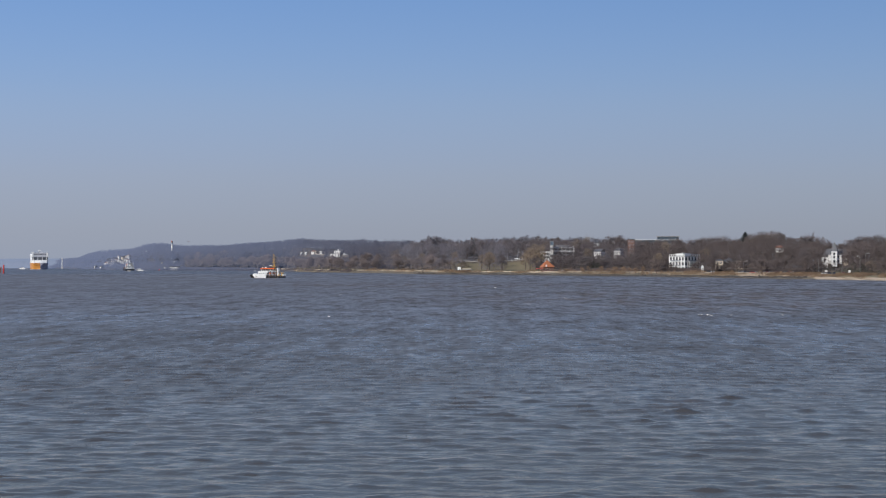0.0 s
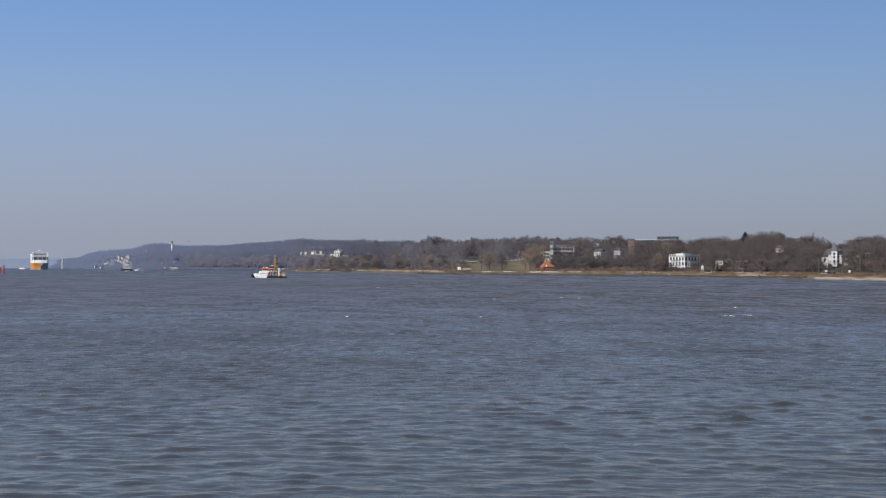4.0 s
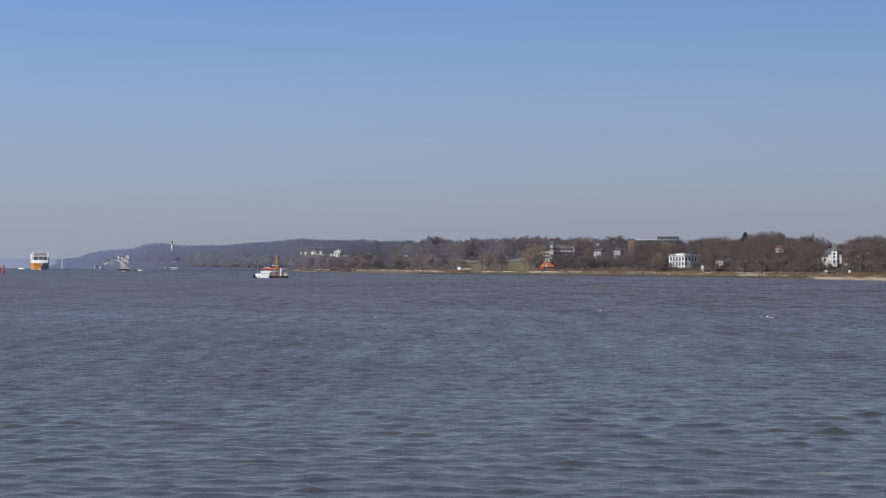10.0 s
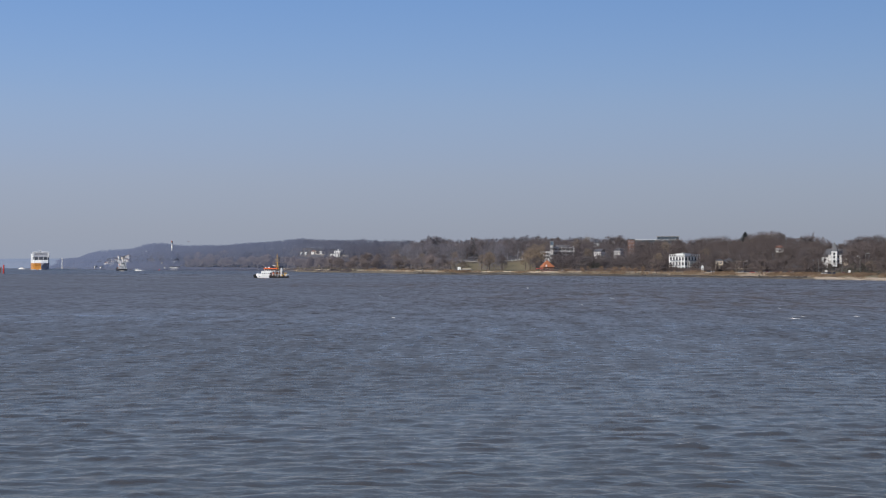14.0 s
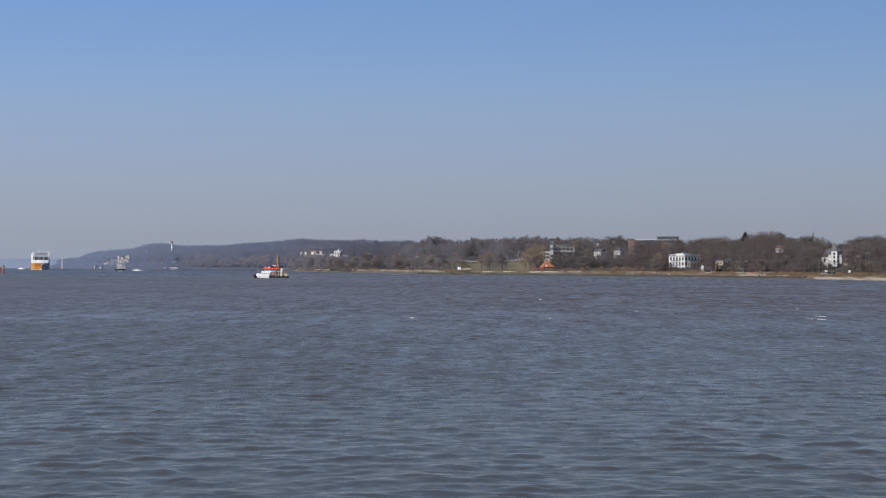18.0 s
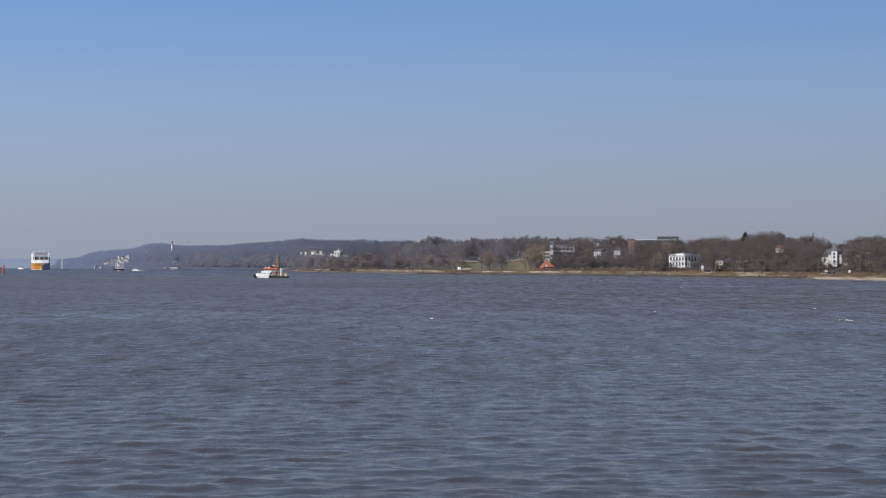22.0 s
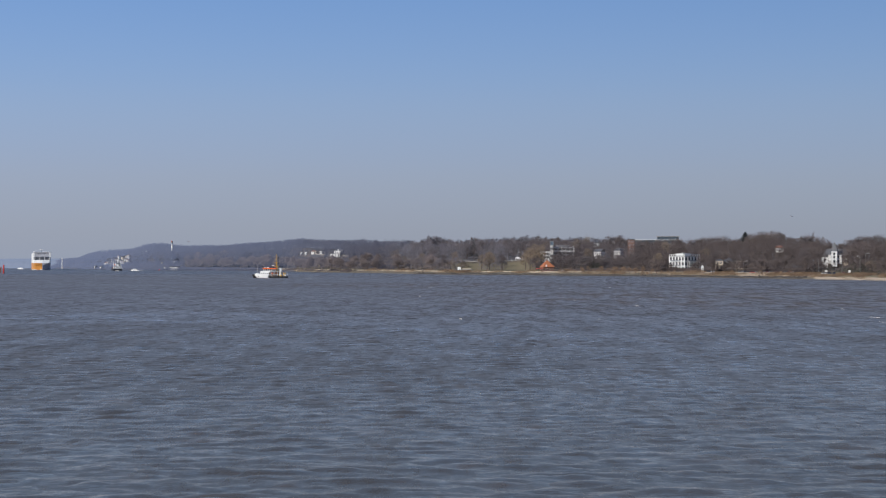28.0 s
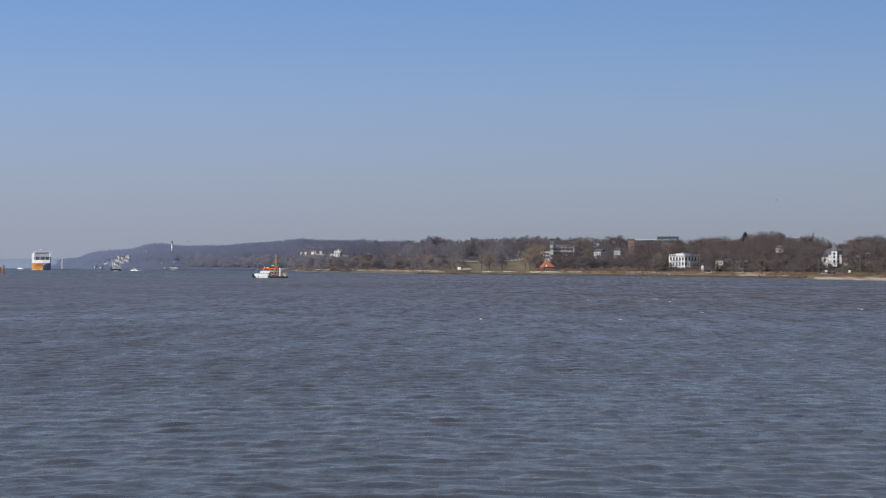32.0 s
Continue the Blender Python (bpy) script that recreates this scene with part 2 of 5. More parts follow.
SHORE_B = [-29.922, -20.329, -15, -13.158, -12.45, -11.288, -9.393, -8.437, -7.477, -5.544, -4.572, -2.622, -0.666, 0.313, 2.27, 4.222, 6.164, 8.092, 10.002, 11.889, 15, 20.878, 37.139]
SHORE_Y = [2600, 2600, 2600, 2560, 2380, 2180, 2030, 1985, 1930, 1830, 1660, 1540, 1395, 1335, 1300, 1238, 1195, 1125, 1045, 975, 887, 850, 820]
RIDGE_B = [-29.922, -13.898, -12.972, -12.039, -10.722, -9.678, -8.629, -7.477, -6.319, -4.961, -3.208, -1.644, -0.372, 0.901, 2.27, 3.247, 5.195, 7.13, 8.667, 10.002, 11.137, 12.263, 13.288, 14.303, 15, 37.139]
RIDGE_Z = [3, 4, 7, 13, 19, 25, 23, 24, 25, 27, 23, 18, 18, 14, 15, 17, 14, 12, 12, 13, 15, 11, 8, 12, 13, 12]


# where the foreshore meets the water, off the line of the bank
FOOT_B = [-5.544, -3.598, -1.5, 1.488, 4.222, 6.164, 8.092, 10.002, 12.263]
FOOT_OFF = [8, 0, -16, -26, -42, -38, -28, -18, -3]


def shore(b):
    return float(np.interp(b, SHORE_B, SHORE_Y))


def ground(b, off):
    """Height of the land, off metres behind the water's edge."""
    foot = float(np.interp(b, FOOT_B, FOOT_OFF))
    low = float(np.interp(off, [-110, foot - 2, foot, 7, 18, 30, 60, 90], [-5, -0.6, 0.25, 1.0, 1.6, 2.4, 3.2, 4.0]))
    t = min(max((off - float(np.interp(b, [-7.477, -5.156], [15, 70]))) / 130, 0), 1)
    rise = low + (float(np.interp(b, RIDGE_B, RIDGE_Z)) - 4) * t * t * (3 - 2 * t) + 0.5 * noise.noise((b * 3, off * 0.03, 0))
    # the hill runs out into the river where the reach opens
    return -3 + (rise + 3) * float(np.interp(b, [-13.7, -13.1], [0, 1]))


def site(b, off, z=None):
    y = shore(b) + off
    return Vector((tangent(b) * y, y, ground(b, off) - 0.1 if z is None else z))


def ground_material():
    m = bpy.data.materials.new("bank_ground")
    m.use_nodes = True
    n, l = m.node_tree.nodes, m.node_tree.links
    b = n["Principled BSDF"]
    b.inputs["Roughness"].default_value = 0.95
    at = n.new("ShaderNodeAttribute")
    at.attribute_name = "cover"
    co, t = n.new("ShaderNodeTexCoord"), n.new("ShaderNodeTexNoise")
    t.inputs["Scale"].default_value, t.inputs["Detail"].default_value = 0.09, 6
    l.new(co.outputs["Object"], t.inputs["Vector"])
    add = n.new("ShaderNodeMath")
    add.operation, add.inputs[1].default_value = "MULTIPLY_ADD", 0.25
    l.new(t.outputs[0], add.inputs[0])
    l.new(at.outputs["Fac"], add.inputs[2])
    r = n.new("ShaderNodeValToRGB")
    r.color_ramp.elements[0].position, r.color_ramp.elements[0].color = 0.12, (0.13, 0.11, 0.085, 1)
    # last tone is blue-grey: haze of distance painted into the far ground
    r.color_ramp.elements[1].position, r.color_ramp.elements[1].color = 1.0, (0.105, 0.105, 0.118, 1)
    for p, c in ((0.22, (0.20, 0.165, 0.11)), (0.32, (0.54, 0.415, 0.29)), (0.44, (0.42, 0.33, 0.23)), (0.54, (0.22, 0.175, 0.105)), (0.64, (0.20, 0.165, 0.09)), (0.78, (0.16, 0.125, 0.08)), (0.92, (0.12, 0.09, 0.068))):
        e = r.color_ramp.elements.new(p)
        e.color = (*c, 1)
    l.new(add.outputs[0], r.inputs[0])
    l.new(r.outputs[0], b.inputs["Base Color"])
    bp = n.new("ShaderNodeBump")
    bp.inputs["Strength"].default_value, bp.inputs["Distance"].default_value = 0.6, 1.0
    l.new(t.outputs[0], bp.inputs["Height"])
    l.new(bp.outputs[0], b.inputs["Normal"])
    return m


def build_ground():
    """One sheet of land: wet foot, sand or stones, meadow, wood floor."""
    offs = [-110, -60, -44, -36, -28, -20, -12, -6, 0, 3, 7, 12, 18, 24, 30, 40, 50, 60, 70, 80, 95, 110, 130, 150, 170, 200, 240, 300, 400, 600, 1000, 1700]
    bs = list(np.arange(-27, 37, 0.12))
    X, Y, Z, C = [], [], [], []
    for off in offs:
        row = [site(b, off) for b in bs]
        X.append([p.x for p in row])
        Y.append([p.y for p in row])
        Z.append([p.z for p in row])
        for b in bs:
            sandy = 1.0 if b > 12.637 else (0.6 if b > 9.049 else 0.25)
            if sandy > 0.7:
                cover = float(np.interp(off, [0, 3, 6, 15, 20, 45, 80, 120], [0.14, 0.19, 0.20, 0.22, 0.42, 0.5, 0.6, 0.85]))
            elif b > 7.708:
                cover = float(np.interp(off, [0, 6, 10, 14, 30, 42, 70, 120], [0.03, 0.06, 0.05, 0.09, 0.32, 0.48, 0.62, 0.85]))
            else:
                cover = float(np.interp(off, [0, 10, 24, 27, 36, 70, 120], [0.03, 0.07, 0.10, 0.40, 0.52, 0.68, 0.85]))
            # far left: ground takes the haze-grey tone throughout
            if b < -5.156:
                cover = 1.0
            C.append(0.50 if 0.313 < b < 3.442 and 34 < off < 150 else cover)
    me = grid_mesh("ground", np.array(X), np.array(Y), np.array(Z), ground_material())
    at = me.attributes.new("cover", "FLOAT", "POINT")
    at.data.foreach_set("value", np.array(C, dtype=np.float32))
    tagged(new("ground", me), "river bank of sand, dry grass and leaf-strewn wooded slope", "ground", kind="structure")


build_ground()


def haze_glow_material(name, colour, near, far, y0, y1):
    """Distant woods with the air's haze painted in as emission, stronger the farther down the reach."""
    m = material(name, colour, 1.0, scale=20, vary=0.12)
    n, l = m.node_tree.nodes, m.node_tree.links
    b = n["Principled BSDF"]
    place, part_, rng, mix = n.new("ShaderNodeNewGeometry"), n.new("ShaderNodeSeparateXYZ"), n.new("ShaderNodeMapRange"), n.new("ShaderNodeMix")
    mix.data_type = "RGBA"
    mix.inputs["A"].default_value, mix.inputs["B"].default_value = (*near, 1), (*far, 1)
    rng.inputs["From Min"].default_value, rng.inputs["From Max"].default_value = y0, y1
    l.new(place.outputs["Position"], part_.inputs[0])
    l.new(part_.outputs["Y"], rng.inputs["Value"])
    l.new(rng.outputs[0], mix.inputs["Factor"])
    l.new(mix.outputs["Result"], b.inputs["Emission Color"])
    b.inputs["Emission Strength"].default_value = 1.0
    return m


# emission stands in for aerial haze on far bank, hill and foot trees
FAR_WOODS = haze_glow_material("far_woods", (0.10, 0.11, 0.13), (0.13, 0.165, 0.25), (0.14, 0.175, 0.26), 2600, 2900)
HILL_WOODS = haze_glow_material("hill_woods", (0.080, 0.070, 0.074), (0.029, 0.035, 0.057), (0.107, 0.140, 0.232), 1640, 2330)
FOOT_WOODS = haze_glow_material("foot_woods", (0.205, 0.165, 0.148), (0.026, 0.030, 0.046), (0.066, 0.083, 0.130), 1640, 2200)


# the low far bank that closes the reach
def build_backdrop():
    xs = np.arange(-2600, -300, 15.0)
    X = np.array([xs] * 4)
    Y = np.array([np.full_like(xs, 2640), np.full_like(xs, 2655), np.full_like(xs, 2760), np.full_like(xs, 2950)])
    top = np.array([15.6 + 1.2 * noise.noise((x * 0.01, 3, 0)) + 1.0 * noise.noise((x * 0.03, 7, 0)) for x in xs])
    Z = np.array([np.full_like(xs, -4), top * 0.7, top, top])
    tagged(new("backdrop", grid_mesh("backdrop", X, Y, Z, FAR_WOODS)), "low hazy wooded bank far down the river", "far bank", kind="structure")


build_backdrop()

# ---- the river ----
def wave_sheet(name, seed, heading, label):
    """One rigid sheet of wind waves; two of them slide over each other, and the higher one shows."""
    rng = np.random.default_rng(seed)
    rows, cols = 1020, 470
    y = 52 * np.exp(np.linspace(0, 1, rows) * math.log(1500 / 52.0))
    s = np.linspace(-1, 1, cols)
    Y = np.repeat(y[:, None], cols, 1)
    half = 0.29 * y + 48
    X = s[None, :] * half[:, None]
    step_y, step_x = np.gradient(y)[:, None], (2 * half / cols)[:, None]
    Z, lost = np.zeros_like(X), np.zeros_like(X)
    for k in range(90):
        wl_ = 0.6 * (4.6 / 0.6) ** rng.random()
        a = radians(heading + rng.normal(0, 32))
        amp = 0.0036 * wl_ ** 1.0
        keep = np.clip(wl_ / abs(math.sin(a)) / step_y / 3.0 - 0.7, 0, 1) * np.clip(wl_ / (abs(math.cos(a)) + 0.01) / step_x / 3.0 - 0.7, 0, 1)
        ph = (math.cos(a) * X + math.sin(a) * Y) * 2 * math.pi / wl_ + rng.random() * 6.28
        Z += keep * amp * np.sin(ph)
        lost += (1 - keep ** 2) / 90
    # gusts roughen some stretches more than others
    g = np.zeros_like(X)
    for k in range(14):
        wl, a = rng.uniform(35, 140), rng.uniform(0, 6.28)
        g += np.sin((math.cos(a) * X + math.sin(a) * Y) * 2 * math.pi / wl + rng.random() * 6.28)
    Z *= np.clip(1.0 + 0.06 * g, 0.6, 1.4)
    # crests stand sharp over wide flat troughs
    sigma = float(np.std(Z[:200]))
    Z += 0.19 * (Z * Z / sigma - sigma)
    Z *= 0.062 / float(np.std(np.gradient(Z[:160], axis=0) / step_y[:160]))
    Z -= 0.35 * np.clip((Y - 1300) / 200, 0, 1)
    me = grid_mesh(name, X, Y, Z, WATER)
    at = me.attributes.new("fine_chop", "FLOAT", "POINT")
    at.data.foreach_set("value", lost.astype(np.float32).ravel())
    ob = new(name, me)
    return tagged(ob, label, "water", kind="structure")


waves_a = wave_sheet("water", 3, -84, "rippled grey-blue river water with brown silty troughs")
waves_b = wave_sheet("water", 8, -103, "rippled grey-blue river water with brown silty troughs")
bm = B()
bmesh.ops.create_grid(bm, x_segments=1, y_segments=1, size=4990)
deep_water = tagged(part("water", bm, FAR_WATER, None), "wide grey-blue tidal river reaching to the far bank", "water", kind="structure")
deep_water.location = (0, 0, -0.14)


# ---- trees ----
def twig_mesh(name, seed, height, spread, twigs, mat_trunk, mat_twig, droop=0.0, low=0.14, stout=1.0):
    """A bare broadleaf tree: tapered trunk, limbs, branches; a haze of fine twigs round the branch ends."""
    rng = np.random.default_rng(seed)
    bm = B()
    r = height * 0.022
    lean = rng.normal(0, 0.03, 2)
    fork = height * rng.uniform(low, low + 0.15)
    top = Vector((lean[0] * height, lean[1] * height, height * 0.80))
    rod(bm, (0, 0, -0.6), (top.x * 0.4, top.y * 0.4, fork), r * 1.25, r, 6)
    rod(bm, (top.x * 0.4, top.y * 0.4, fork), top, r, r * 0.2, 5)
    ends = []
    n = int(rng.integers(7, 11))
    for k in range(n):
        f = (k + rng.random()) / n
        z = fork * 0.9 + (height * 0.72 - fork) * f
        base = Vector((top.x * z / height, top.y * z / height, z))
        a = k * 2.4 + rng.normal(0, 0.4)
        reach = spread * (1.0 - 0.62 * f ** 1.5) * rng.uniform(0.75, 1.1)
        up = height * (0.10 + 0.17 * rng.random())
        tip = base + Vector((math.cos(a) * reach, math.sin(a) * reach, min(up, height * 0.97 - z)))
        rod(bm, base, tip, r * 0.45 * (1 - 0.4 * f), r * 0.1, 4)
        for j in range(5):
            g = rng.uniform(0.35, 1.0)
            p = base.lerp(tip, g)
            d = Vector(rng.normal(0, 1, 3))
            d.z = abs(d.z) * 0.8 + 0.2
            q = p + d.normalized() * spread * rng.uniform(0.25, 0.5)
            q.z = min(q.z, height * 0.99)
            rod(bm, p, q, r * 0.12, r * 0.04, 3)
            ends.append((p, q))
    for j in range(4):
        d = Vector(rng.normal(0, 1, 3))
        d.z = abs(d.z) + 0.5
        ends.append((top * 0.9, top + d.normalized() * height * 0.17))
    trunk = bpy.data.meshes.new("trunk")
    bm.to_mesh(trunk)
    bm.free()
    trunk.materials.append(mat_trunk)
    # twigs: slender three-cornered blades, round the branch ends and out to an uneven dome
    pick = rng.integers(0, len(ends), twigs)
    P = np.array([e[0] for e in ends])[pick]
    Q = np.array([e[1] for e in ends])[pick]
    f = rng.uniform(0.25, 1.05, twigs)[:, None]
    start = P + (Q - P) * f + rng.normal(0, spread * 0.06, (twigs, 3))
    n2 = int(twigs * 0.5)
    d = rng.normal(0, 1, (n2, 3))
    d /= np.linalg.norm(d, axis=1)[:, None]
    d[:, 2] = np.where(d[:, 2] < -0.55, -d[:, 2], d[:, 2])
    lump = np.array([0.86 + 0.26 * noise.noise((v[0] * 2.2 + seed, v[1] * 2.2, v[2] * 2.2)) for v in d])[:, None]
    start[:n2] = np.array([0, 0, height * 0.57]) + d * lump * (rng.random((n2, 1)) ** 0.45) * np.array([spread * 1.05, spread * 1.05, height * 0.40])
    out = start - np.array([0, 0, height * 0.5])
    out /= np.linalg.norm(out, axis=1)[:, None] + 1e-6
    way = out * 0.7 + rng.normal(0, 0.6, (twigs, 3)) + np.array([0, 0, 0.35 - droop])
    way /= np.linalg.norm(way, axis=1)[:, None]
    length = rng.uniform(0.028, 0.062, twigs)[:, None] * height
    side = np.cross(way, rng.normal(0, 1, (twigs, 3)))
    side /= np.linalg.norm(side, axis=1)[:, None] + 1e-6
    wide = rng.uniform(0.04, 0.10, twigs)[:, None] * (height / 16) * stout
    V = np.stack((start - side * wide, start + side * wide, start + way * length), 1).reshape(-1, 3)
    V[:, 2] = np.maximum(V[:, 2], 0.5)
    crown = bpy.data.meshes.new("crown")
    crown.from_pydata(V.tolist(), [], np.arange(len(V)).reshape(-1, 3).tolist())
    crown.materials.append(mat_twig)
    return trunk, crown


def conifer_mesh(name, seed, height, spread, n, mat_trunk, mat):
    rng = np.random.default_rng(seed)
    bm = B()
    rod(bm, (0, 0, -0.6), (0, 0, height * 0.97), height * 0.018, 0.03, 6)
    trunk = bpy.data.meshes.new("trunk")
    bm.to_mesh(trunk)
    bm.free()
    trunk.materials.append(mat_trunk)
    z = height * (0.10 + 0.88 * rng.random(n) ** 1.25)
    a = rng.uniform(0, 6.283, n)
    reach = spread * (1.0 - z / height) * 1.1 * rng.uniform(0.2, 1.05, n) * (1 + 0.2 * np.sin(3 * a + seed))
    c = np.stack((np.cos(a) * reach, np.sin(a) * reach, z), 1)
    way = np.stack((np.cos(a), np.sin(a), rng.normal(-0.15, 0.3, n)), 1)
    side = np.cross(way, rng.normal(0, 1, (n, 3)))
    side /= np.linalg.norm(side, axis=1)[:, None] + 1e-6
    L = (height * rng.uniform(0.03, 0.08, n) * (1.12 - z / height) ** 0.6)[:, None]
    V = np.stack((c - side * L * 0.4, c + side * L * 0.4, c + way * L), 1).reshape(-1, 3)
    crown = bpy.data.meshes.new("crown")
    crown.from_pydata(V.tolist(), [], np.arange(len(V)).reshape(-1, 3).tolist())
    crown.materials.append(mat)
    return trunk, crown


KINDS = {
    "brown": [twig_mesh("t", 10 + i, 16, 5.2, 2550, BARK, TWIG_BROWN) for i in range(5)],
    "grey": [twig_mesh("t", 30 + i, 16, 5.0, 2040, BARK, TWIG_HAZE_GREY) for i in range(5)],
    "gold": [twig_mesh("t", 50 + i, 16, 5.6, 2720, BARK, TWIG_GOLD, droop=0.7) for i in range(3)],
    "mid": [twig_mesh("t", 170 + i, 16, 5.6, 2550, BARK, TWIG_MID) for i in range(5)],
    "pale": [twig_mesh("t", 150 + i, 16, 6.4, 4300, BARK, TWIG_PALE, low=0.08, stout=1.5) for i in range(4)],
    "round": [twig_mesh("t", 70 + i, 16, 7.2, 3060, BARK, TWIG_BROWN, low=0.15) for i in range(3)],
    "shrub": [twig_mesh("t", 90 + i, 16, 9.0, 700, BARK, TWIG_RED, low=0.04, stout=4.0) for i in range(3)],
    "beech": [twig_mesh("t", 130 + i, 16, 5.6, 1700, BARK, TWIG_HAZED, low=0.12) for i in range(4)],
    "evergreen": [conifer_mesh("t", 190 + i, 16, 6.5, 900, BARK, EVERGREEN) for i in range(3)],
    "conifer": [conifer_mesh("t", 110 + i, 16, 3.6, 2400, BARK, NEEDLES) for i in range(3)],
}
LABELS = {
    "brown": "tall leafless broadleaf tree with brown twigs on the bank",
    "grey": "tall leafless tree with haze-greyed twigs on the wooded bluff",
    "gold": "leafless willow with yellow-brown drooping twigs by the river",
    "round": "broad round-crowned leafless tree with dark brown twigs",
    "shrub": "low leafless reddish-brown shrub on the embankment",
    "mid": "tall leafless grey-brown tree on the slope",
    "pale": "broad pale brown leafless tree at the foot of the bluff",
    "beech": "slender leafless tree tinted haze-blue on the far bluff",
    "evergreen": "rounded dark green evergreen bush above the beach",
    "conifer": "dark green conifer standing among leafless trees",
}


FAR = collections.defaultdict(list)


def tree(kind, p, height, turn, wide=1.0):
    """A tree of a kind with its foot at p; those of the far bluff are gathered into one wood."""
    trunk, crown = KINDS[kind][int(turn * 7.3) % len(KINDS[kind])]
    s = height / 16
    m = Matrix.LocRotScale(p, Euler((0, 0, turn)), (s * wide, s * wide, s))
    if p.y > 1640:
        FAR["front" if kind == "pale" else "hill"] += [(trunk, m), (crown, m)]
        return None
    name = {"shrub": "shrub", "conifer": "conifer", "evergreen": "evergreen_bush"}.get(kind, "tree")
    ob = new(name)
    ob.matrix_basis = m
    tagged(ob, LABELS[kind], name, "shrubs along the shore" if kind == "shrub" else "trees on the river bank")
    for nm, me in (("trunk", trunk), ("crown", crown)):
        o = new(nm, me)
        o.parent = ob
    return ob


def raw(me):
    v = np.empty(len(me.vertices) * 3, dtype=np.float32)
    me.vertices.foreach_get("co", v)
    me.calc_loop_triangles()
    t = np.empty(len(me.loop_triangles) * 3, dtype=np.int32)
    me.loop_triangles.foreach_get("vertices", t)
    return v.reshape(-1, 3), t.reshape(-1, 3)


def triangles(name, V, T, mat, label, category, kind="stuff"):
    me = bpy.data.meshes.new(name)
    me.vertices.add(len(V))
    me.vertices.foreach_set("co", np.asarray(V, dtype=np.float32).ravel())
    me.loops.add(T.size)
    me.polygons.add(len(T))
    me.loops.foreach_set("vertex_index", T.astype(np.int32).ravel())
    me.polygons.foreach_set("loop_start", np.arange(0, T.size, 3, dtype=np.int32))
    me.update(calc_edges=True)
    me.materials.append(mat)
    return tagged(new(name, me), label, category, kind=kind)


def gather(name, items, mat, label):
    Vs, Ts, n = [], [], 0
    cache = {}
    for me, m in items:
        if me.name not in cache:
            cache[me.name] = raw(me)
        v, t = cache[me.name]
        a = np.array(m)
        Vs.append(v @ a[:3, :3].T + a[:3, 3])
        Ts.append(t + n)
        n += len(v)
    return triangles(name, np.concatenate(Vs), np.concatenate(Ts), mat, label, "woods")


SKY_B = [-13.1, -12.413, -12.039, -11.664, -10.722, -10.153, -9.678, -9.297, -8.82, -7.477, -6.899, -6.319, -5.544, -4.961, -4.378, -3.598, -2.622, -2.036, -0.862, -0.372, 0.117, 0.705, 1.057, 1.488, 2.27, 3.052, 3.637, 4.222, 5, 5.389, 6.067, 6.358, 7.323, 8.092, 8.858, 9.431, 10.002, 10.381, 10.948, 11.325, 11.607, 12.076, 12.45, 12.823, 13.288, 13.751, 14.119, 14.671, 15]
# rise of the crowns over the eye's level, in thousandths of the distance
SKY_R = [2.2, 3.076, 5.81, 7.519, 8.203, 11.278, 11.962, 10.937, 10.253, 10.595, 11.62, 12.304, 13.2, 14.8, 13.9, 13.6, 14.1, 13.2, 13.4, 16.405, 15.038, 13.671, 15.38, 14.9, 15.7, 16.9, 16.2, 15.2, 16.4, 15.038, 17.089, 15.038, 14.013, 14.6, 16.1, 16.7, 15.3, 17.43, 18.797, 19.481, 17.772, 15.6, 17.5, 16.4, 11.5, 13.4, 16.8, 17.089, 15.722]


def clear(b, off, top):
    """Gaps in the wood: houses, lawns, and cuts that let them show from the camera."""
    for b0, b1, o0, o1, z in GAPS:
        if b0 < b < b1 and o0 <= off <= o1 and top > z:
            return True
    return False


GAPS = [
    (-11.476, -10.759, 52, 128, 0), (-9.269, -9.126, 50, 80, 0), (-4.90, -4.12, 88, 158, 0), (-3.91, -3.423, 100, 150, 0),
    (-1.644, 3.247, 143, 158, 0),
    (7.669, 8.896, 0, 78, 0), (7.765, 8.82, 78, 110, 0),
    (12.86, 13.64, 0, 150, 8.0), (13.046, 13.603, 50, 148, 0), (3.345, 4.027, 0, 52, 0),
    (3.481, 4.572, 52, 150, 13), (5.117, 5.544, 50, 150, 13.5), (5.854, 6.319, 50, 150, 14),
    (6.241, 6.667, 30, 150, 20), (6.377, 6.59, 30, 150, 12), (0.705, 1.292, 20, 143, 0), (2.133, 2.974, 20, 143, 0),
    (-3.988, -3.364, 60, 190, 17.5), (9.278, 9.811, 0, 60, 0), (9.926, 10.267, 0, 60, 0),
    (-4.90, -4.10, 40, 90, 17.5), (11.325, 11.701, 30, 145, 16.5), (11.401, 11.607, 110, 146, 0),
    (-11.45, -10.75, 30, 110, 14), (-9.33, -9.10, 20, 72, 10), (-9.58, -8.95, 0, 20, 2),
]


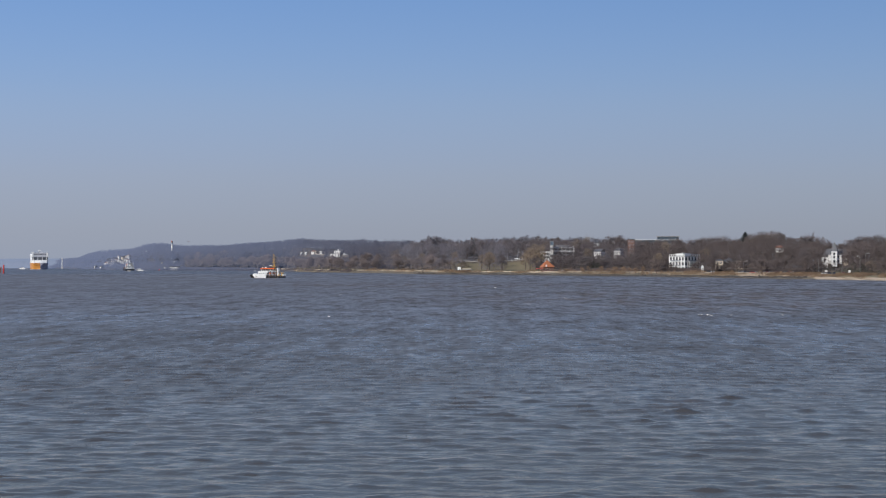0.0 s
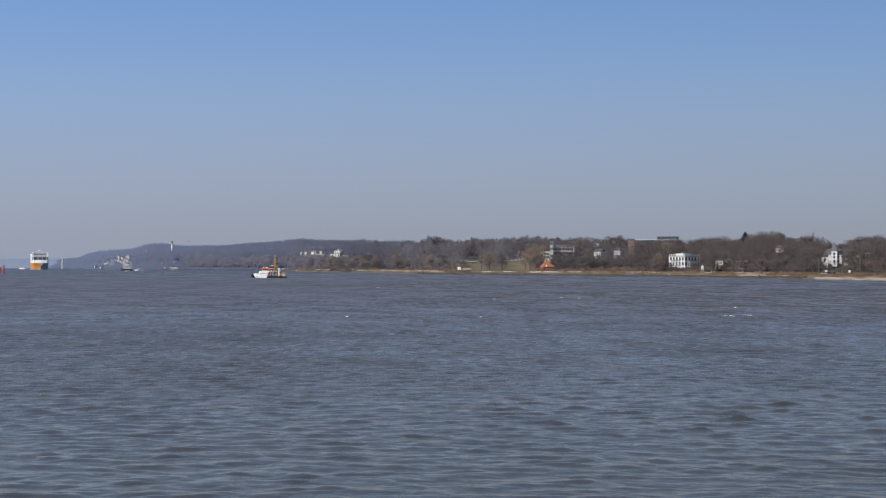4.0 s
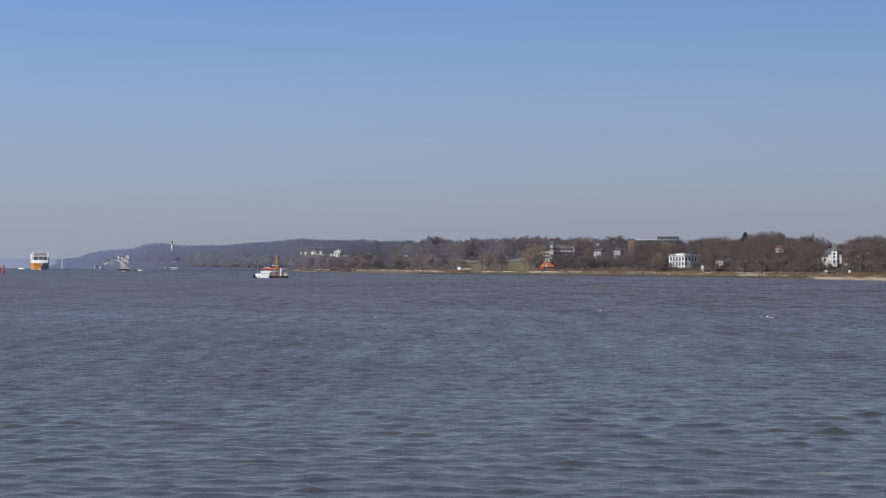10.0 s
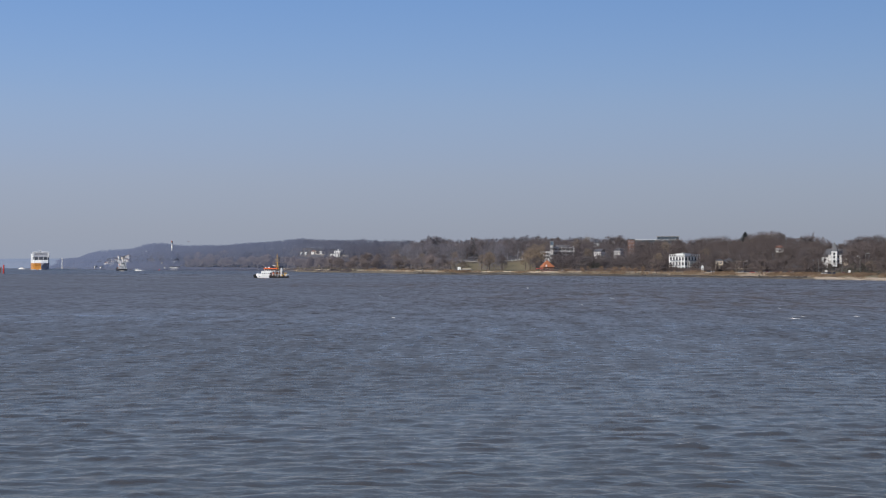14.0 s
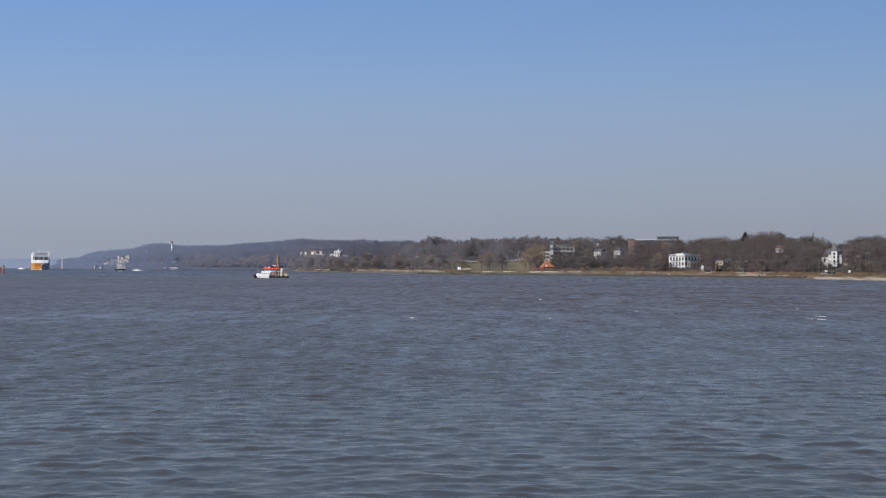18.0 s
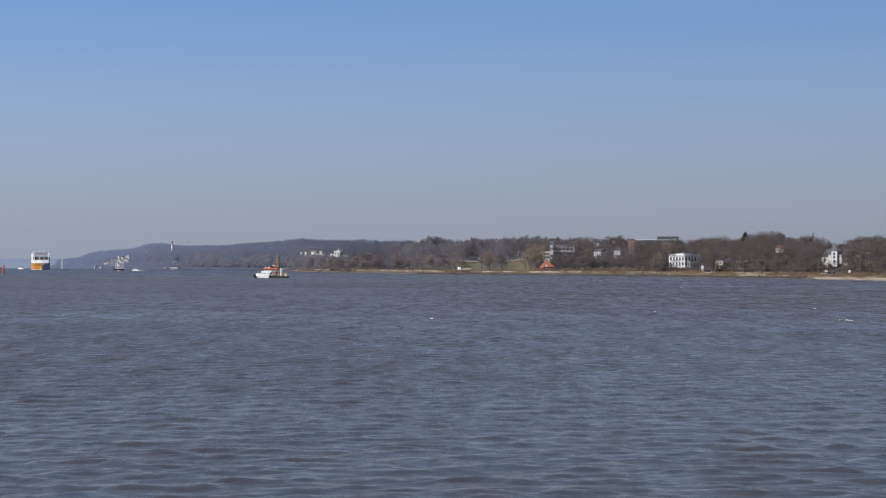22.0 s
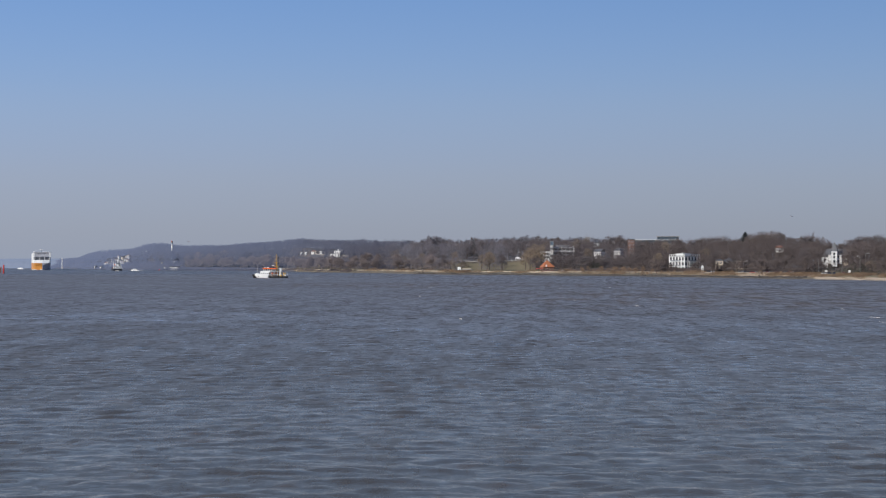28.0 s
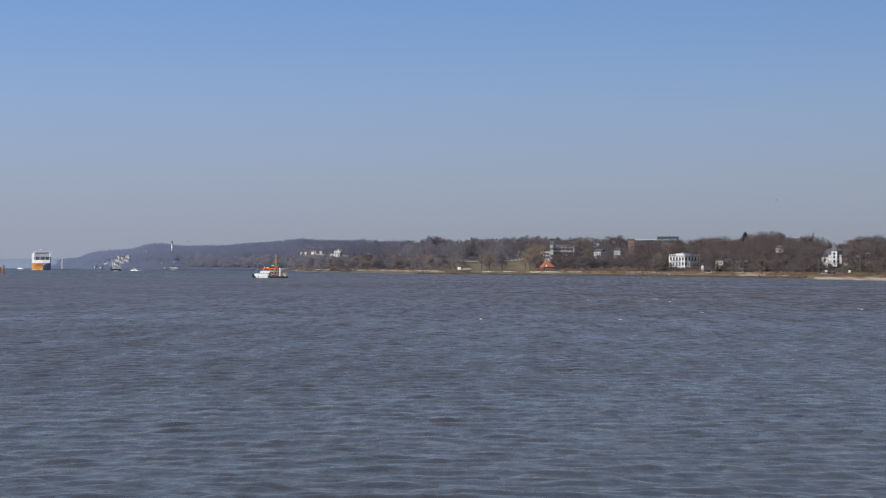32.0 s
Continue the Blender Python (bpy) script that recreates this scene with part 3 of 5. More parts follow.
def plant_wood():
    rng = np.random.default_rng(5)
    for off, gap in ((16, 9), (36, 10), (62, 8), (92, 7.0), (124, 6.5), (160, 6.0), (205, 4.8)):
        b = -13.1
        while b < 15.6:
            y = shore(b) + off
            far = y / 1000
            b += math.degrees(gap * rng.uniform(0.6, 1.4) / y) * (0.75 + 0.25 * far) * (0.6 if y > 1640 and off > 150 else 1.0)
            if off == 16 and not -8.6 < b < -2.4:
                continue
            o = off + rng.uniform(-13, 13) * (0.6 if off == 16 else 1.0)
            p = site(b, o)
            rise = float(np.interp(b, SKY_B, SKY_R)) * 0.001
            full = 10 + rise * p.y - p.z
            if off == 205:
                h = full * rng.uniform(0.93, 1.03) * (1.05 if p.y > 1640 else 1.0)
            elif off <= 62:
                h = min(full * 0.85, rng.uniform(7, 14) if b > -2.818 else rng.uniform(10.5, 14.9))
            else:
                h = min(full * 0.98, rng.uniform(10, 17))
            if h < 4 or clear(b, o, p.z + h):
                continue
            if off == 36 and rng.random() < (0.2 if b < -4.767 else 0.6 if b < 4.222 else 0.5):
                continue
            k = rng.random()
            # greyer kinds towards the left carry the haze of distance in their colour
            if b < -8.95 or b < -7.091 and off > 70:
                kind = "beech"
            elif b < -0.47:
                kind = "grey" if k < 0.8 or off > 100 else "gold"
                if off < 70:
                    kind = "pale"
            else:
                kind = "grey" if k < (0.75 if b < 3.2 else 0.4) and off > 50 and b < 6.744 else "pale" if k < 0.5 and off < 70 and b < 2.0 else "mid" if k < 0.85 and b < 6.744 else "brown" if k < 0.55 else "round" if k < 0.8 else "mid" if k < 0.97 else "gold"
            if k > 0.996 and off > 100:
                kind = "conifer"
            tree(kind, p, h, rng.uniform(0, 6.28), rng.uniform(0.85, 1.25) * (1.15 if off < 70 else 1.0) * min(1.4, max(1.0, 13 / h)))


plant_wood()

def undergrowth(name, seed, b0, b1, count, mat, label, off0=34, off1=224, low=0.2, high=0.92, cap=99.0, edge=0.0, category="undergrowth"):
    """Thicket that fills the bank between the trees, past counting."""
    rng = np.random.default_rng(seed)
    n = int(count * 1.6 / 12)
    tufts = 26
    b = rng.uniform(b0, b1, n)
    off = off0 + (off1 - off0) * rng.random(n) ** 0.85
    y = np.interp(b, SHORE_B, SHORE_Y) + off
    x = np.tan(np.radians(b)) * y
    keep, z = np.zeros(n, bool), np.zeros(n)
    h = np.zeros(n)
    rise = np.interp(b, SKY_B, SKY_R) * 0.001
    for i in range(n):
        z[i] = ground(b[i], off[i])
        clump = 0.5 + 0.5 * noise.noise((x[i] * 0.09, y[i] * 0.05, seed))
        keep[i] = clump > edge and not (cap < 20 and 3.286 < b[i] < 4.027) and not (cap > 20 and clear(b[i], off[i], 0.5))
        h[i] = min(cap, max(1.0, 10 + rise[i] * y[i] - z[i])) * (low + (high - low) * clump) * (0.55 if off[i] < 70 and cap > 20 and b0 > -9 else 1.0)
    i = np.repeat(np.nonzero(keep)[0], tufts)
    k = len(i)
    size = 1.0 if cap > 20 else 0.6
    q = np.stack((x[i], y[i], z[i] - 0.1 + h[i] * rng.random(k) ** 0.8), 1)
    q[:, :2] += rng.normal(0, 2.2 * size, (k, 2))
    w = rng.normal(0, 1, (k, 3))
    w[:, 2] = np.abs(w[:, 2]) + 0.4
    w *= (rng.uniform(0.5, 1.2, k) * size / np.linalg.norm(w, axis=1))[:, None]
    sd = np.cross(w, rng.normal(0, 1, (k, 3)))
    sd *= (rng.uniform(0.045, 0.11, k) / (np.linalg.norm(sd, axis=1) + 1e-6))[:, None]
    V = np.stack((q - sd, q + sd, q + w), 1).reshape(-1, 3)
    return triangles(name, V, np.arange(len(V)).reshape(-1, 3), mat, label, category)


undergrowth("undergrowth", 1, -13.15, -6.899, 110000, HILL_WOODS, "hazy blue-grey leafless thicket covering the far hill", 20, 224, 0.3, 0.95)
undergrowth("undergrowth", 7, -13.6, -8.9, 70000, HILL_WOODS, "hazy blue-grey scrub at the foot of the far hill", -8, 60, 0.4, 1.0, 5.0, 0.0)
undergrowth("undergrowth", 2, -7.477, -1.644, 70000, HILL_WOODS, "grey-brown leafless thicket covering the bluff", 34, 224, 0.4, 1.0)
undergrowth("undergrowth", 12, -2.036, 2.6, 32000, TWIG_HAZE_GREY, "dense leafless thicket tinted haze blue-grey covering the slope", 34, 224, 0.4, 1.0)
undergrowth("undergrowth", 8, 2.2, 6.937, 30000, TWIG_MID, "dense grey-brown leafless thicket covering the slope", 34, 224, 0.4, 1.0)
undergrowth("undergrowth", 10, -1.057, 5, 34000, TWIG_MID, "dark leafless thicket behind the slope road", 162, 236, 0.5, 1.0)
undergrowth("undergrowth", 3, 6.551, 15.946, 60000, TWIG_BROWN, "dense brown leafless thicket covering the slope", 34, 224, 0.4, 1.0)
undergrowth("shore_scrub", 4, -3.403, 8.858, 30000, TWIG_RED, "patchy red-brown scrub along the embankment", 6, 34, 0.3, 1.0, 2.2, 0.62, "scrub")
undergrowth("shore_scrub", 9, 8.858, 15, 13000, TWIG_RED, "low patchy brown scrub on the sandy embankment", 12, 36, 0.3, 1.0, 1.9, 0.5, "scrub")
undergrowth("hedge", 14, 6.9, 9.25, 15000, TWIG_BROWN, "dense leafless brown hedge before the white villa", 40, 52, 0.45, 1.0, 3.6, 0.12, "hedge")
undergrowth("hedge", 16, 10.35, 12.6, 14000, TWIG_BROWN, "dense leafless brown hedge behind the parked cars", 41, 50, 0.45, 1.0, 3.4, 0.12, "hedge")
undergrowth("hedge", 15, 4.3, 6.9, 9000, TWIG_MID, "loose leafless hedge behind the flood wall", 36, 50, 0.4, 1.0, 3.0, 0.3, "hedge")
undergrowth("shore_reed", 5, -0.47, 15, 22000, REED, "dry straw-coloured reed and grass above the waterline", 6, 30, 0.2, 0.9, 1.2, 0.52, "reed")
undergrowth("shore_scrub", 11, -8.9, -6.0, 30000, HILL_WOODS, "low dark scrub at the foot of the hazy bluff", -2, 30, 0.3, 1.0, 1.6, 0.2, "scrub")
undergrowth("shore_scrub", 6, -6.0, -2.818, 9000, TWIG_MID, "low grey-brown scrub at the foot of the bluff", 0, 24, 0.3, 1.0, 1.3, 0.5, "scrub")
# trees in front of houses
for b, off, h in ((5.34, 64, 13.5), (5.47, 60, 12), (6.03, 66, 14), (6.15, 60, 12.5), (6.46, 74, 15), (6.56, 60, 12), (7.72, 40, 8), (7.86, 38, 6.5), (8.02, 36, 5), (8.62, 40, 6.5), (8.74, 38, 8), (9.36, 40, 8.5), (9.52, 44, 8), (9.62, 36, 6.5), (9.74, 40, 7.5), (9.92, 38, 8), (10.08, 42, 8.5), (10.26, 40, 9.5), (4.0, 84, 15), (4.22, 78, 13), (4.36, 90, 14), (3.86, 96, 12), (4.1, 70, 9), (5.136, 58, 10), (5.466, 62, 9), (5.893, 60, 9), (6.203, 64, 11), (6.3, 58, 12), (6.648, 62, 13), (5.311, 66, 7), (6.009, 68, 8), (4.28, 60, 9.5), (4.495, 66, 11), (3.93, 62, 9), (9.431, 34, 7), (9.678, 30, 6), (9.811, 36, 9), (9.983, 32, 7), (10.191, 34, 8)):
    tree("mid" if 6.744 > b > -1.644 else "brown" if b > -1.644 else "pale", site(b, off), h, b * 17.1 % 6.2, 1.1)
# trees that stand out
for kind, b, off, h, w in (
        ("evergreen", 12.749, 64, 6, 1.5), ("evergreen", 12.972, 70, 4.5, 1.6), ("evergreen", 13.529, 66, 5, 1.4), ("evergreen", 13.714, 62, 4.5, 1.6), ("evergreen", 13.935, 50, 7.5, 1.5), ("evergreen", 14.248, 50, 6.5, 1.7), ("evergreen", 14.52, 52, 3.2, 1.7), ("evergreen", 14.78, 50, 3.0, 1.8), ("evergreen", 13.195, 90, 5, 1.4),
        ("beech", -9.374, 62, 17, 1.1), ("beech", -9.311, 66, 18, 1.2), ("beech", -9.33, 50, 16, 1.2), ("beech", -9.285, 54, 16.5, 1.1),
        ("conifer", 1.057, 180, 17, 1.2), ("conifer", 10.362, 200, 19.2, 1.9),
        ("grey", -0.36, 150, 22, 1.2), ("grey", -0.22, 156, 21, 1.1), ("round", 11.25, 160, 19.5, 1.2), ("round", 10.986, 170, 18.5, 1.1),
        ("gold", 3.02, 60, 20, 0.8), ("gold", 3.22, 75, 22, 0.8), ("gold", 3.40, 66, 20, 0.8), ("gold", 2.86, 70, 17, 0.9), ("gold", 7.419, 60, 14, 1.1), ("gold", 1.605, 45, 17, 1.2), ("gold", 1.331, 55, 14, 1.0),
        ("pale", -2.622, 45, 17, 1.3), ("pale", -2.231, 48, 15, 1.2), ("pale", -6.609, 40, 14, 1.4), ("pale", -6.087, 36, 17, 1.4), ("pale", -7.477, 40, 12, 1.4), ("pale", -5.156, 35, 14, 1.3),
        ("evergreen", 4.93, 55, 10, 1.3), ("evergreen", 5.08, 60, 11.5, 1.2), ("evergreen", 4.80, 58, 8, 1.4), ("evergreen", 5.24, 57, 9.5, 1.3), ("evergreen", 5.36, 55, 7, 1.4),
        ("round", 6.106, 170, 20, 1.0)):
    tree(kind, site(b, off), h, b * 13.7 % 6.2, w)

def boulders(name, seed, b0, b1, count, mat, label):
    """Loose armour stones along the waterline, past counting."""
    rng = np.random.default_rng(seed)
    bm = B()
    bmesh.ops.create_icosphere(bm, subdivisions=1, radius=1)
    base = np.array([v.co for v in bm.verts])
    tris = np.array([[v.index for v in f.verts] for f in bm.faces])
    bm.free()
    Vs, Ts = [], []
    for k in range(count):
        b = rng.uniform(b0, b1)
        foot = float(np.interp(b, FOOT_B, FOOT_OFF))
        off = foot + 5 + abs(rng.normal(0, 7))
        p = site(b, off)
        r = rng.uniform(0.25, 0.6)
        Vs.append(base * (1 + rng.normal(0, 0.16, (len(base), 1))) * r * np.array([1.5, 1.2, 0.75]) + np.array([p.x, p.y, p.z + 0.2]))
        Ts.append(tris + k * len(base))
    return triangles(name, np.concatenate(Vs), np.concatenate(Ts), mat, label, "stones")


boulders("shore_stones", 17, -1.0, 12.4, 1500, WET_STONE, "dark loose armour stones lying along the waterline")

# single shrubs on the bank below the promenade
rng_s = random.Random(31)
for k in range(92):
    b = rng_s.uniform(-1.5, 12.4) if k < 16 else rng_s.uniform(3.9, 12.4) if k < 64 else rng_s.uniform(4.3, 7.3)
    tree("shrub", site(b, rng_s.uniform(4, 25) if k < 64 else rng_s.uniform(14, 29)), rng_s.uniform(1.9, 3.6) if k < 64 else rng_s.uniform(3.0, 5.2), rng_s.uniform(0, 6.2), rng_s.uniform(0.6, 1.0))

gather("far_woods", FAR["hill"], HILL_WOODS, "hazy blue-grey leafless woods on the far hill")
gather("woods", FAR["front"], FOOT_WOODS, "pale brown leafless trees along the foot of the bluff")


# ---- houses ----
def facade(bm, width, y, depth, z0, z1, rows, cols, ow, oh, sill):
    """A wall along x, front at y, pierced by rows of openings; gives the openings' lower left corners."""
    holes = []
    sh = (z1 - z0) / rows
    pitch = width / cols
    x0 = -width / 2
    for r in range(rows):
        zb = z0 + r * sh
        box(bm, x0, -x0, y, y + depth, zb, zb + sill)
        box(bm, x0, -x0, y, y + depth, zb + sill + oh, zb + sh)
        for c in range(cols + 1):
            l = x0 if c == 0 else x0 + (c - 0.5) * pitch + ow / 2
            r_ = -x0 if c == cols else x0 + (c + 0.5) * pitch - ow / 2
            box(bm, l, r_, y, y + depth, zb + sill, zb + sill + oh)
        for c in range(cols):
            holes.append((x0 + (c + 0.5) * pitch - ow / 2, zb + sill))
    return holes


def window_parts(parent, holes, ow, oh, y, mat_frame):
    """A frame with a bar and a pane in each opening."""
    bm = B()
    t = 0.09
    for a in ((0, t, 0, oh), (ow - t, ow, 0, oh), (t, ow - t, 0, t), (t, ow - t, oh - t, oh), (ow / 2 - t / 2, ow / 2 + t / 2, t, oh - t)):
        box(bm, a[0], a[1], 0, 0.08, a[2], a[3])
    fm = bpy.data.meshes.new("window")
    bm.to_mesh(fm)
    bm.free()
    fm.materials.append(mat_frame)
    bm = box(B(), 0.02, ow - 0.02, 0.03, 0.05, 0.02, oh - 0.02)
    pm = bpy.data.meshes.new("pane")
    bm.to_mesh(pm)
    bm.free()
    pm.materials.append(PANE)
    for x, z in holes:
        w = shared("window", fm, parent, Matrix.Translation((x, y + 0.12, z)))
        shared("pane", pm, w, Matrix.Identity(4))


def roof_mesh(kind, w, d, z, h, over=0.5):
    bm = B()
    a, b = w / 2 + over, d / 2 + over
    if kind == "flat":
        box(bm, -a, a, -b, b, z, z + h, 0.08)
    elif kind == "hip":
        k = max(a - b, a * 0.15)
        prism(bm, [(-a, -b), (a, -b), (a, b), (-a, b)], z, z + h, [(-k, -0.15), (k, -0.15), (k, 0.15), (-k, 0.15)])
    elif kind == "gable":
        prism(bm, [(-a, -b), (a, -b), (a, b), (-a, b)], z, z + h, [(-a, -0.12), (a, -0.12), (a, 0.12), (-a, 0.12)])
    return bm


def house(name, p, w, d, floors, sh, turn, wall_mat, roof_mat, roof, rh, cols, label, ow=1.2, oh=1.7, sill=0.7, side_cols=None, roof_label="", chimneys=0):
    """A house: four walls with windows, plinth, roof, chimneys."""
    ob = thing(name, Matrix.Translation(p) @ Euler((0, 0, radians(turn))).to_matrix().to_4x4(), label, "house", "houses on the river bank")
    top = floors * sh
    bearing = math.degrees(math.atan2(p.x, p.y))
    base = max(1.0, p.z - ground(bearing, p.y - shore(bearing)) + 1.0)
    # tall plinths fill down from heights fitted to the view; dark so they recede
    part("plinth", box(B(), -w / 2 - 0.1, w / 2 + 0.1, -d / 2 - 0.1, d / 2 + 0.1, -base, 0.02), DARK_PLINTH if base > 1.6 else CONCRETE, ob)
    bm = B()
    holes = facade(bm, w, -d / 2, 0.4, 0.02, top, floors, cols, ow, oh, sill)
    front = part("wall", bm, wall_mat, ob)
    window_parts(front, holes, ow, oh, -d / 2, SHIP_WHITE if wall_mat is not WHITE else STEEL)
    sc = side_cols or max(2, int(d / (w / cols)))
    for s in (-1, 1):
        bm = B()
        holes = facade(bm, d - 0.82, -0.2, 0.4, 0.02, top, floors, sc, ow, oh, sill)
        m = Matrix.Translation((s * (w / 2 - 0.2), 0, 0)) @ Euler((0, 0, radians(90 * s))).to_matrix().to_4x4()
        sw = part("wall", bm, wall_mat, ob)
        sw.matrix_basis = m
        window_parts(sw, holes, ow, oh, -0.2, SHIP_WHITE if wall_mat is not WHITE else STEEL)
    part("wall", box(B(), -w / 2, w / 2, d / 2 - 0.4, d / 2, 0.02, top), wall_mat, ob)
    part("floor_slab", box(B(), -w / 2 + 0.45, w / 2 - 0.45, -d / 2 + 0.45, d / 2 - 0.45, top - 0.3, top - 0.02), CONCRETE, ob)
    part("inner_wall", box(B(), -w / 2 + 0.6, w / 2 - 0.6, -d / 2 + 1.4, -d / 2 + 1.6, 0.1, top - 0.35), CREAM, ob)
    rf = part("roof", roof_mesh(roof, w, d, top + 0.004, rh), roof_mat, ob, roof_label)
    for k in range(chimneys):
        x = (k + 1) / (chimneys + 1) * w - w / 2
        part("chimney", box(B(), x - 0.45, x + 0.45, 0.3, 1.1, top, top + rh + 1.0, 0.05), BRICK, rf)
    return ob


def at(b, dist, z):
    return Vector((tangent(b) * dist, dist, z))


# the large white villa on the promenade, a corner towards the river
v = house("white_villa", at(8.31, 1190, 3.493), 15.8, 15.6, 3, 3.5, 38, WHITE, SLATE, "flat", 0.4, 5,
          "large white three-storey villa with tall windows behind the promenade", ow=1.8, oh=2.45, sill=0.5, side_cols=5)
for s, r in ((0, 0), (1, -90)):
    m = Euler((0, 0, radians(r))).to_matrix().to_4x4()
    bm = B()
    for k in range(9):
        box(bm, -7.6 + k * 1.85, -7.2 + k * 1.85, -7.8, -7.4, 10.9, 11.7)
    box(bm, -7.7, 7.7, -7.82, -7.38, 11.7, 11.9)
    part("parapet", bm, WHITE, v).matrix_basis = m
    for z in (3.5, 7.0, 10.35):
        part("cornice", box(B(), -7.7, 7.7, -7.95, -7.72, z - 0.16, z + 0.16, 0.04), WHITE, v).matrix_basis = m
    for z in (3.35, 6.85):
        bal = part("balcony", box(B(), -4.6, 4.6, -9.2, -7.96, z, z + 0.16, 0.04), WHITE, v)
        bal.matrix_basis = m
        part("rail", box(B(), -4.6, 4.6, -9.2, -9.12, z + 0.16, z + 1.0), STEEL, bal)
    bm = B()
    for k in range(4):
        rod(bm, (-4.4 + k * 2.93, -9.0, -1), (-4.4 + k * 2.93, -9.0, 6.8), 0.2, 0.17, 8)
    part("colonnade", bm, WHITE, v).matrix_basis = m
part("penthouse", box(B(), -4.5, 3.0, -3, 4, 10.9, 12.6, 0.1), WHITE, v)
part("chimney", box(B(), 2.0, 3.2, 3.6, 4.6, 10.9, 13.4, 0.05), CONCRETE, v)
part("terrace", box(B(), -9, 9, -12, -9.3, -3, -0.2), STONE, v)

# the white house with a slate spire
c = house("spired_villa", at(13.362, 1075, 8.898), 8.5, 9, 2, 2.9, -20, WHITE, SLATE, "hip", 3.2, 2, "white villa with a slate-capped square tower on the wooded slope", ow=1.0, oh=1.7)
tower = part("tower", box(B(), -2.0, 1.7, -6.9, -4.55, -2.0, 8.0, 0.05), WHITE, c)
part("spire", prism(B(), [(-2.15, -7.1), (1.85, -7.1), (1.85, -3.6), (-2.15, -3.6)], 8.0, 13.9, [(-0.4, -5.6), (0.1, -5.6), (0.1, -5.2), (-0.4, -5.2)]), SLATE, tower, "grey slate spire")
for z in (0.8, 3.4, 5.6):
    part("window", box(B(), -0.75, 0.45, -6.98, -6.88, z, z + 1.6), PANE, tower)
wing = part("wing", box(B(), -8.4, -4.35, -4.5, 2.5, -2.5, 4.4, 0.05), WHITE, c)
part("gable", prism(B(), [(-8.8, -4.9), (-3.95, -4.9), (-3.95, 2.9), (-8.8, 2.9)], 4.4, 6.6, [(-6.5, -4.9), (-6.25, -4.9), (-6.25, 2.9), (-6.5, 2.9)]), SLATE, wing)
part("great_roof", prism(B(), [(-8.6, -1.5), (9.2, -1.5), (9.2, 6.5), (-8.6, 6.5)], 4.6, 9.6, [(-6.0, 2.4), (6.6, 2.4), (6.6, 2.8), (-6.0, 2.8)]), SLATE, c, "dark steep slate roof")
part("window", box(B(), -7.0, -5.8, -4.58, -4.48, 1.4, 3.2), PANE, wing)
right = part("wing", box(B(), 4.35, 8.0, -2.5, 3.5, -2.5, 4.0, 0.05), CREAM, c)
part("roof", prism(B(), [(3.8, -3.2), (8.6, -3.2), (8.6, 4.2), (3.8, 4.2)], 4.0, 8.2, [(5.4, -0.2), (7.0, -0.2), (7.0, 0.8), (5.4, 0.8)]), SLATE, right)

# the pavilion under a big tiled roof at the landing
pv = house("riverside_pavilion", at(3.60, 1292, 2.714), 8.6, 8, 1, 3.4, 14, BRICK, TILE, "hip", 4.8, 4,
           "small riverside pavilion under a steep orange tiled roof", ow=1.2, oh=1.5, roof_label="steep orange tiled roof", chimneys=1)
part("dormer", prism(B(), [(-2.6, -4.2), (-1.0, -4.2), (-1.0, -1.5), (-2.6, -1.5)], 3.6, 5.2, [(-1.9, -4.2), (-1.7, -4.2), (-1.7, -1.5), (-1.9, -1.5)]), WHITE, pv)
part("awning", box(B(), -8.4, -5.4, -5, 2, 2.0, 2.25, 0.04), SIGNAL_RED, pv, "red awning")
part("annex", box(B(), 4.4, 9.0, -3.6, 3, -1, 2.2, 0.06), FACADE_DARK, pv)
part("annex_roof", box(B(), 4.4, 9.3, -4.0, 3.4, 2.2, 2.5, 0.05), SLATE, pv)

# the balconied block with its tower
# dark walls carry the shade behind the balconies in their colour
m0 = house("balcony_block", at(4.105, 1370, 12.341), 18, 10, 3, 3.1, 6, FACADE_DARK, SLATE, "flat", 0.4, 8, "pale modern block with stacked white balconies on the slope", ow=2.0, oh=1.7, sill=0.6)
for f in range(4):
    z = 0.1 + f * 3.05
    bal = part("balcony", box(B(), -7.6, 8.9, -6.6, -5.1, z, z + 0.22), WHITE, m0)
    part("rail", box(B(), -7.6, 8.9, -6.6, -6.54, z + 0.22, z + 0.95), STEEL if f % 2 else WHITE, bal)
for k in range(6):
    part("balcony_post", box(B(), -7.7 + k * 3.3, -7.45 + k * 3.3, -6.62, -6.42, 0, 10.4), WHITE, m0)
wing = part("wing", box(B(), -17.5, -9.05, -4, 4, -2, 6.4, 0.05), WHITE, m0)
for k in range(4):
    for z in (0.6, 3.6):
        part("window", box(B(), -17.0 + k * 2.0, -15.7 + k * 2.0, -4.06, -3.98, z, z + 1.7), PANE, wing)
part("end_frame", box(B(), 8.9, 9.4, -6.7, 0, -2, 10.8), WHITE, m0)
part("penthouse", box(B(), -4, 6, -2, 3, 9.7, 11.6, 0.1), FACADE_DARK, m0)

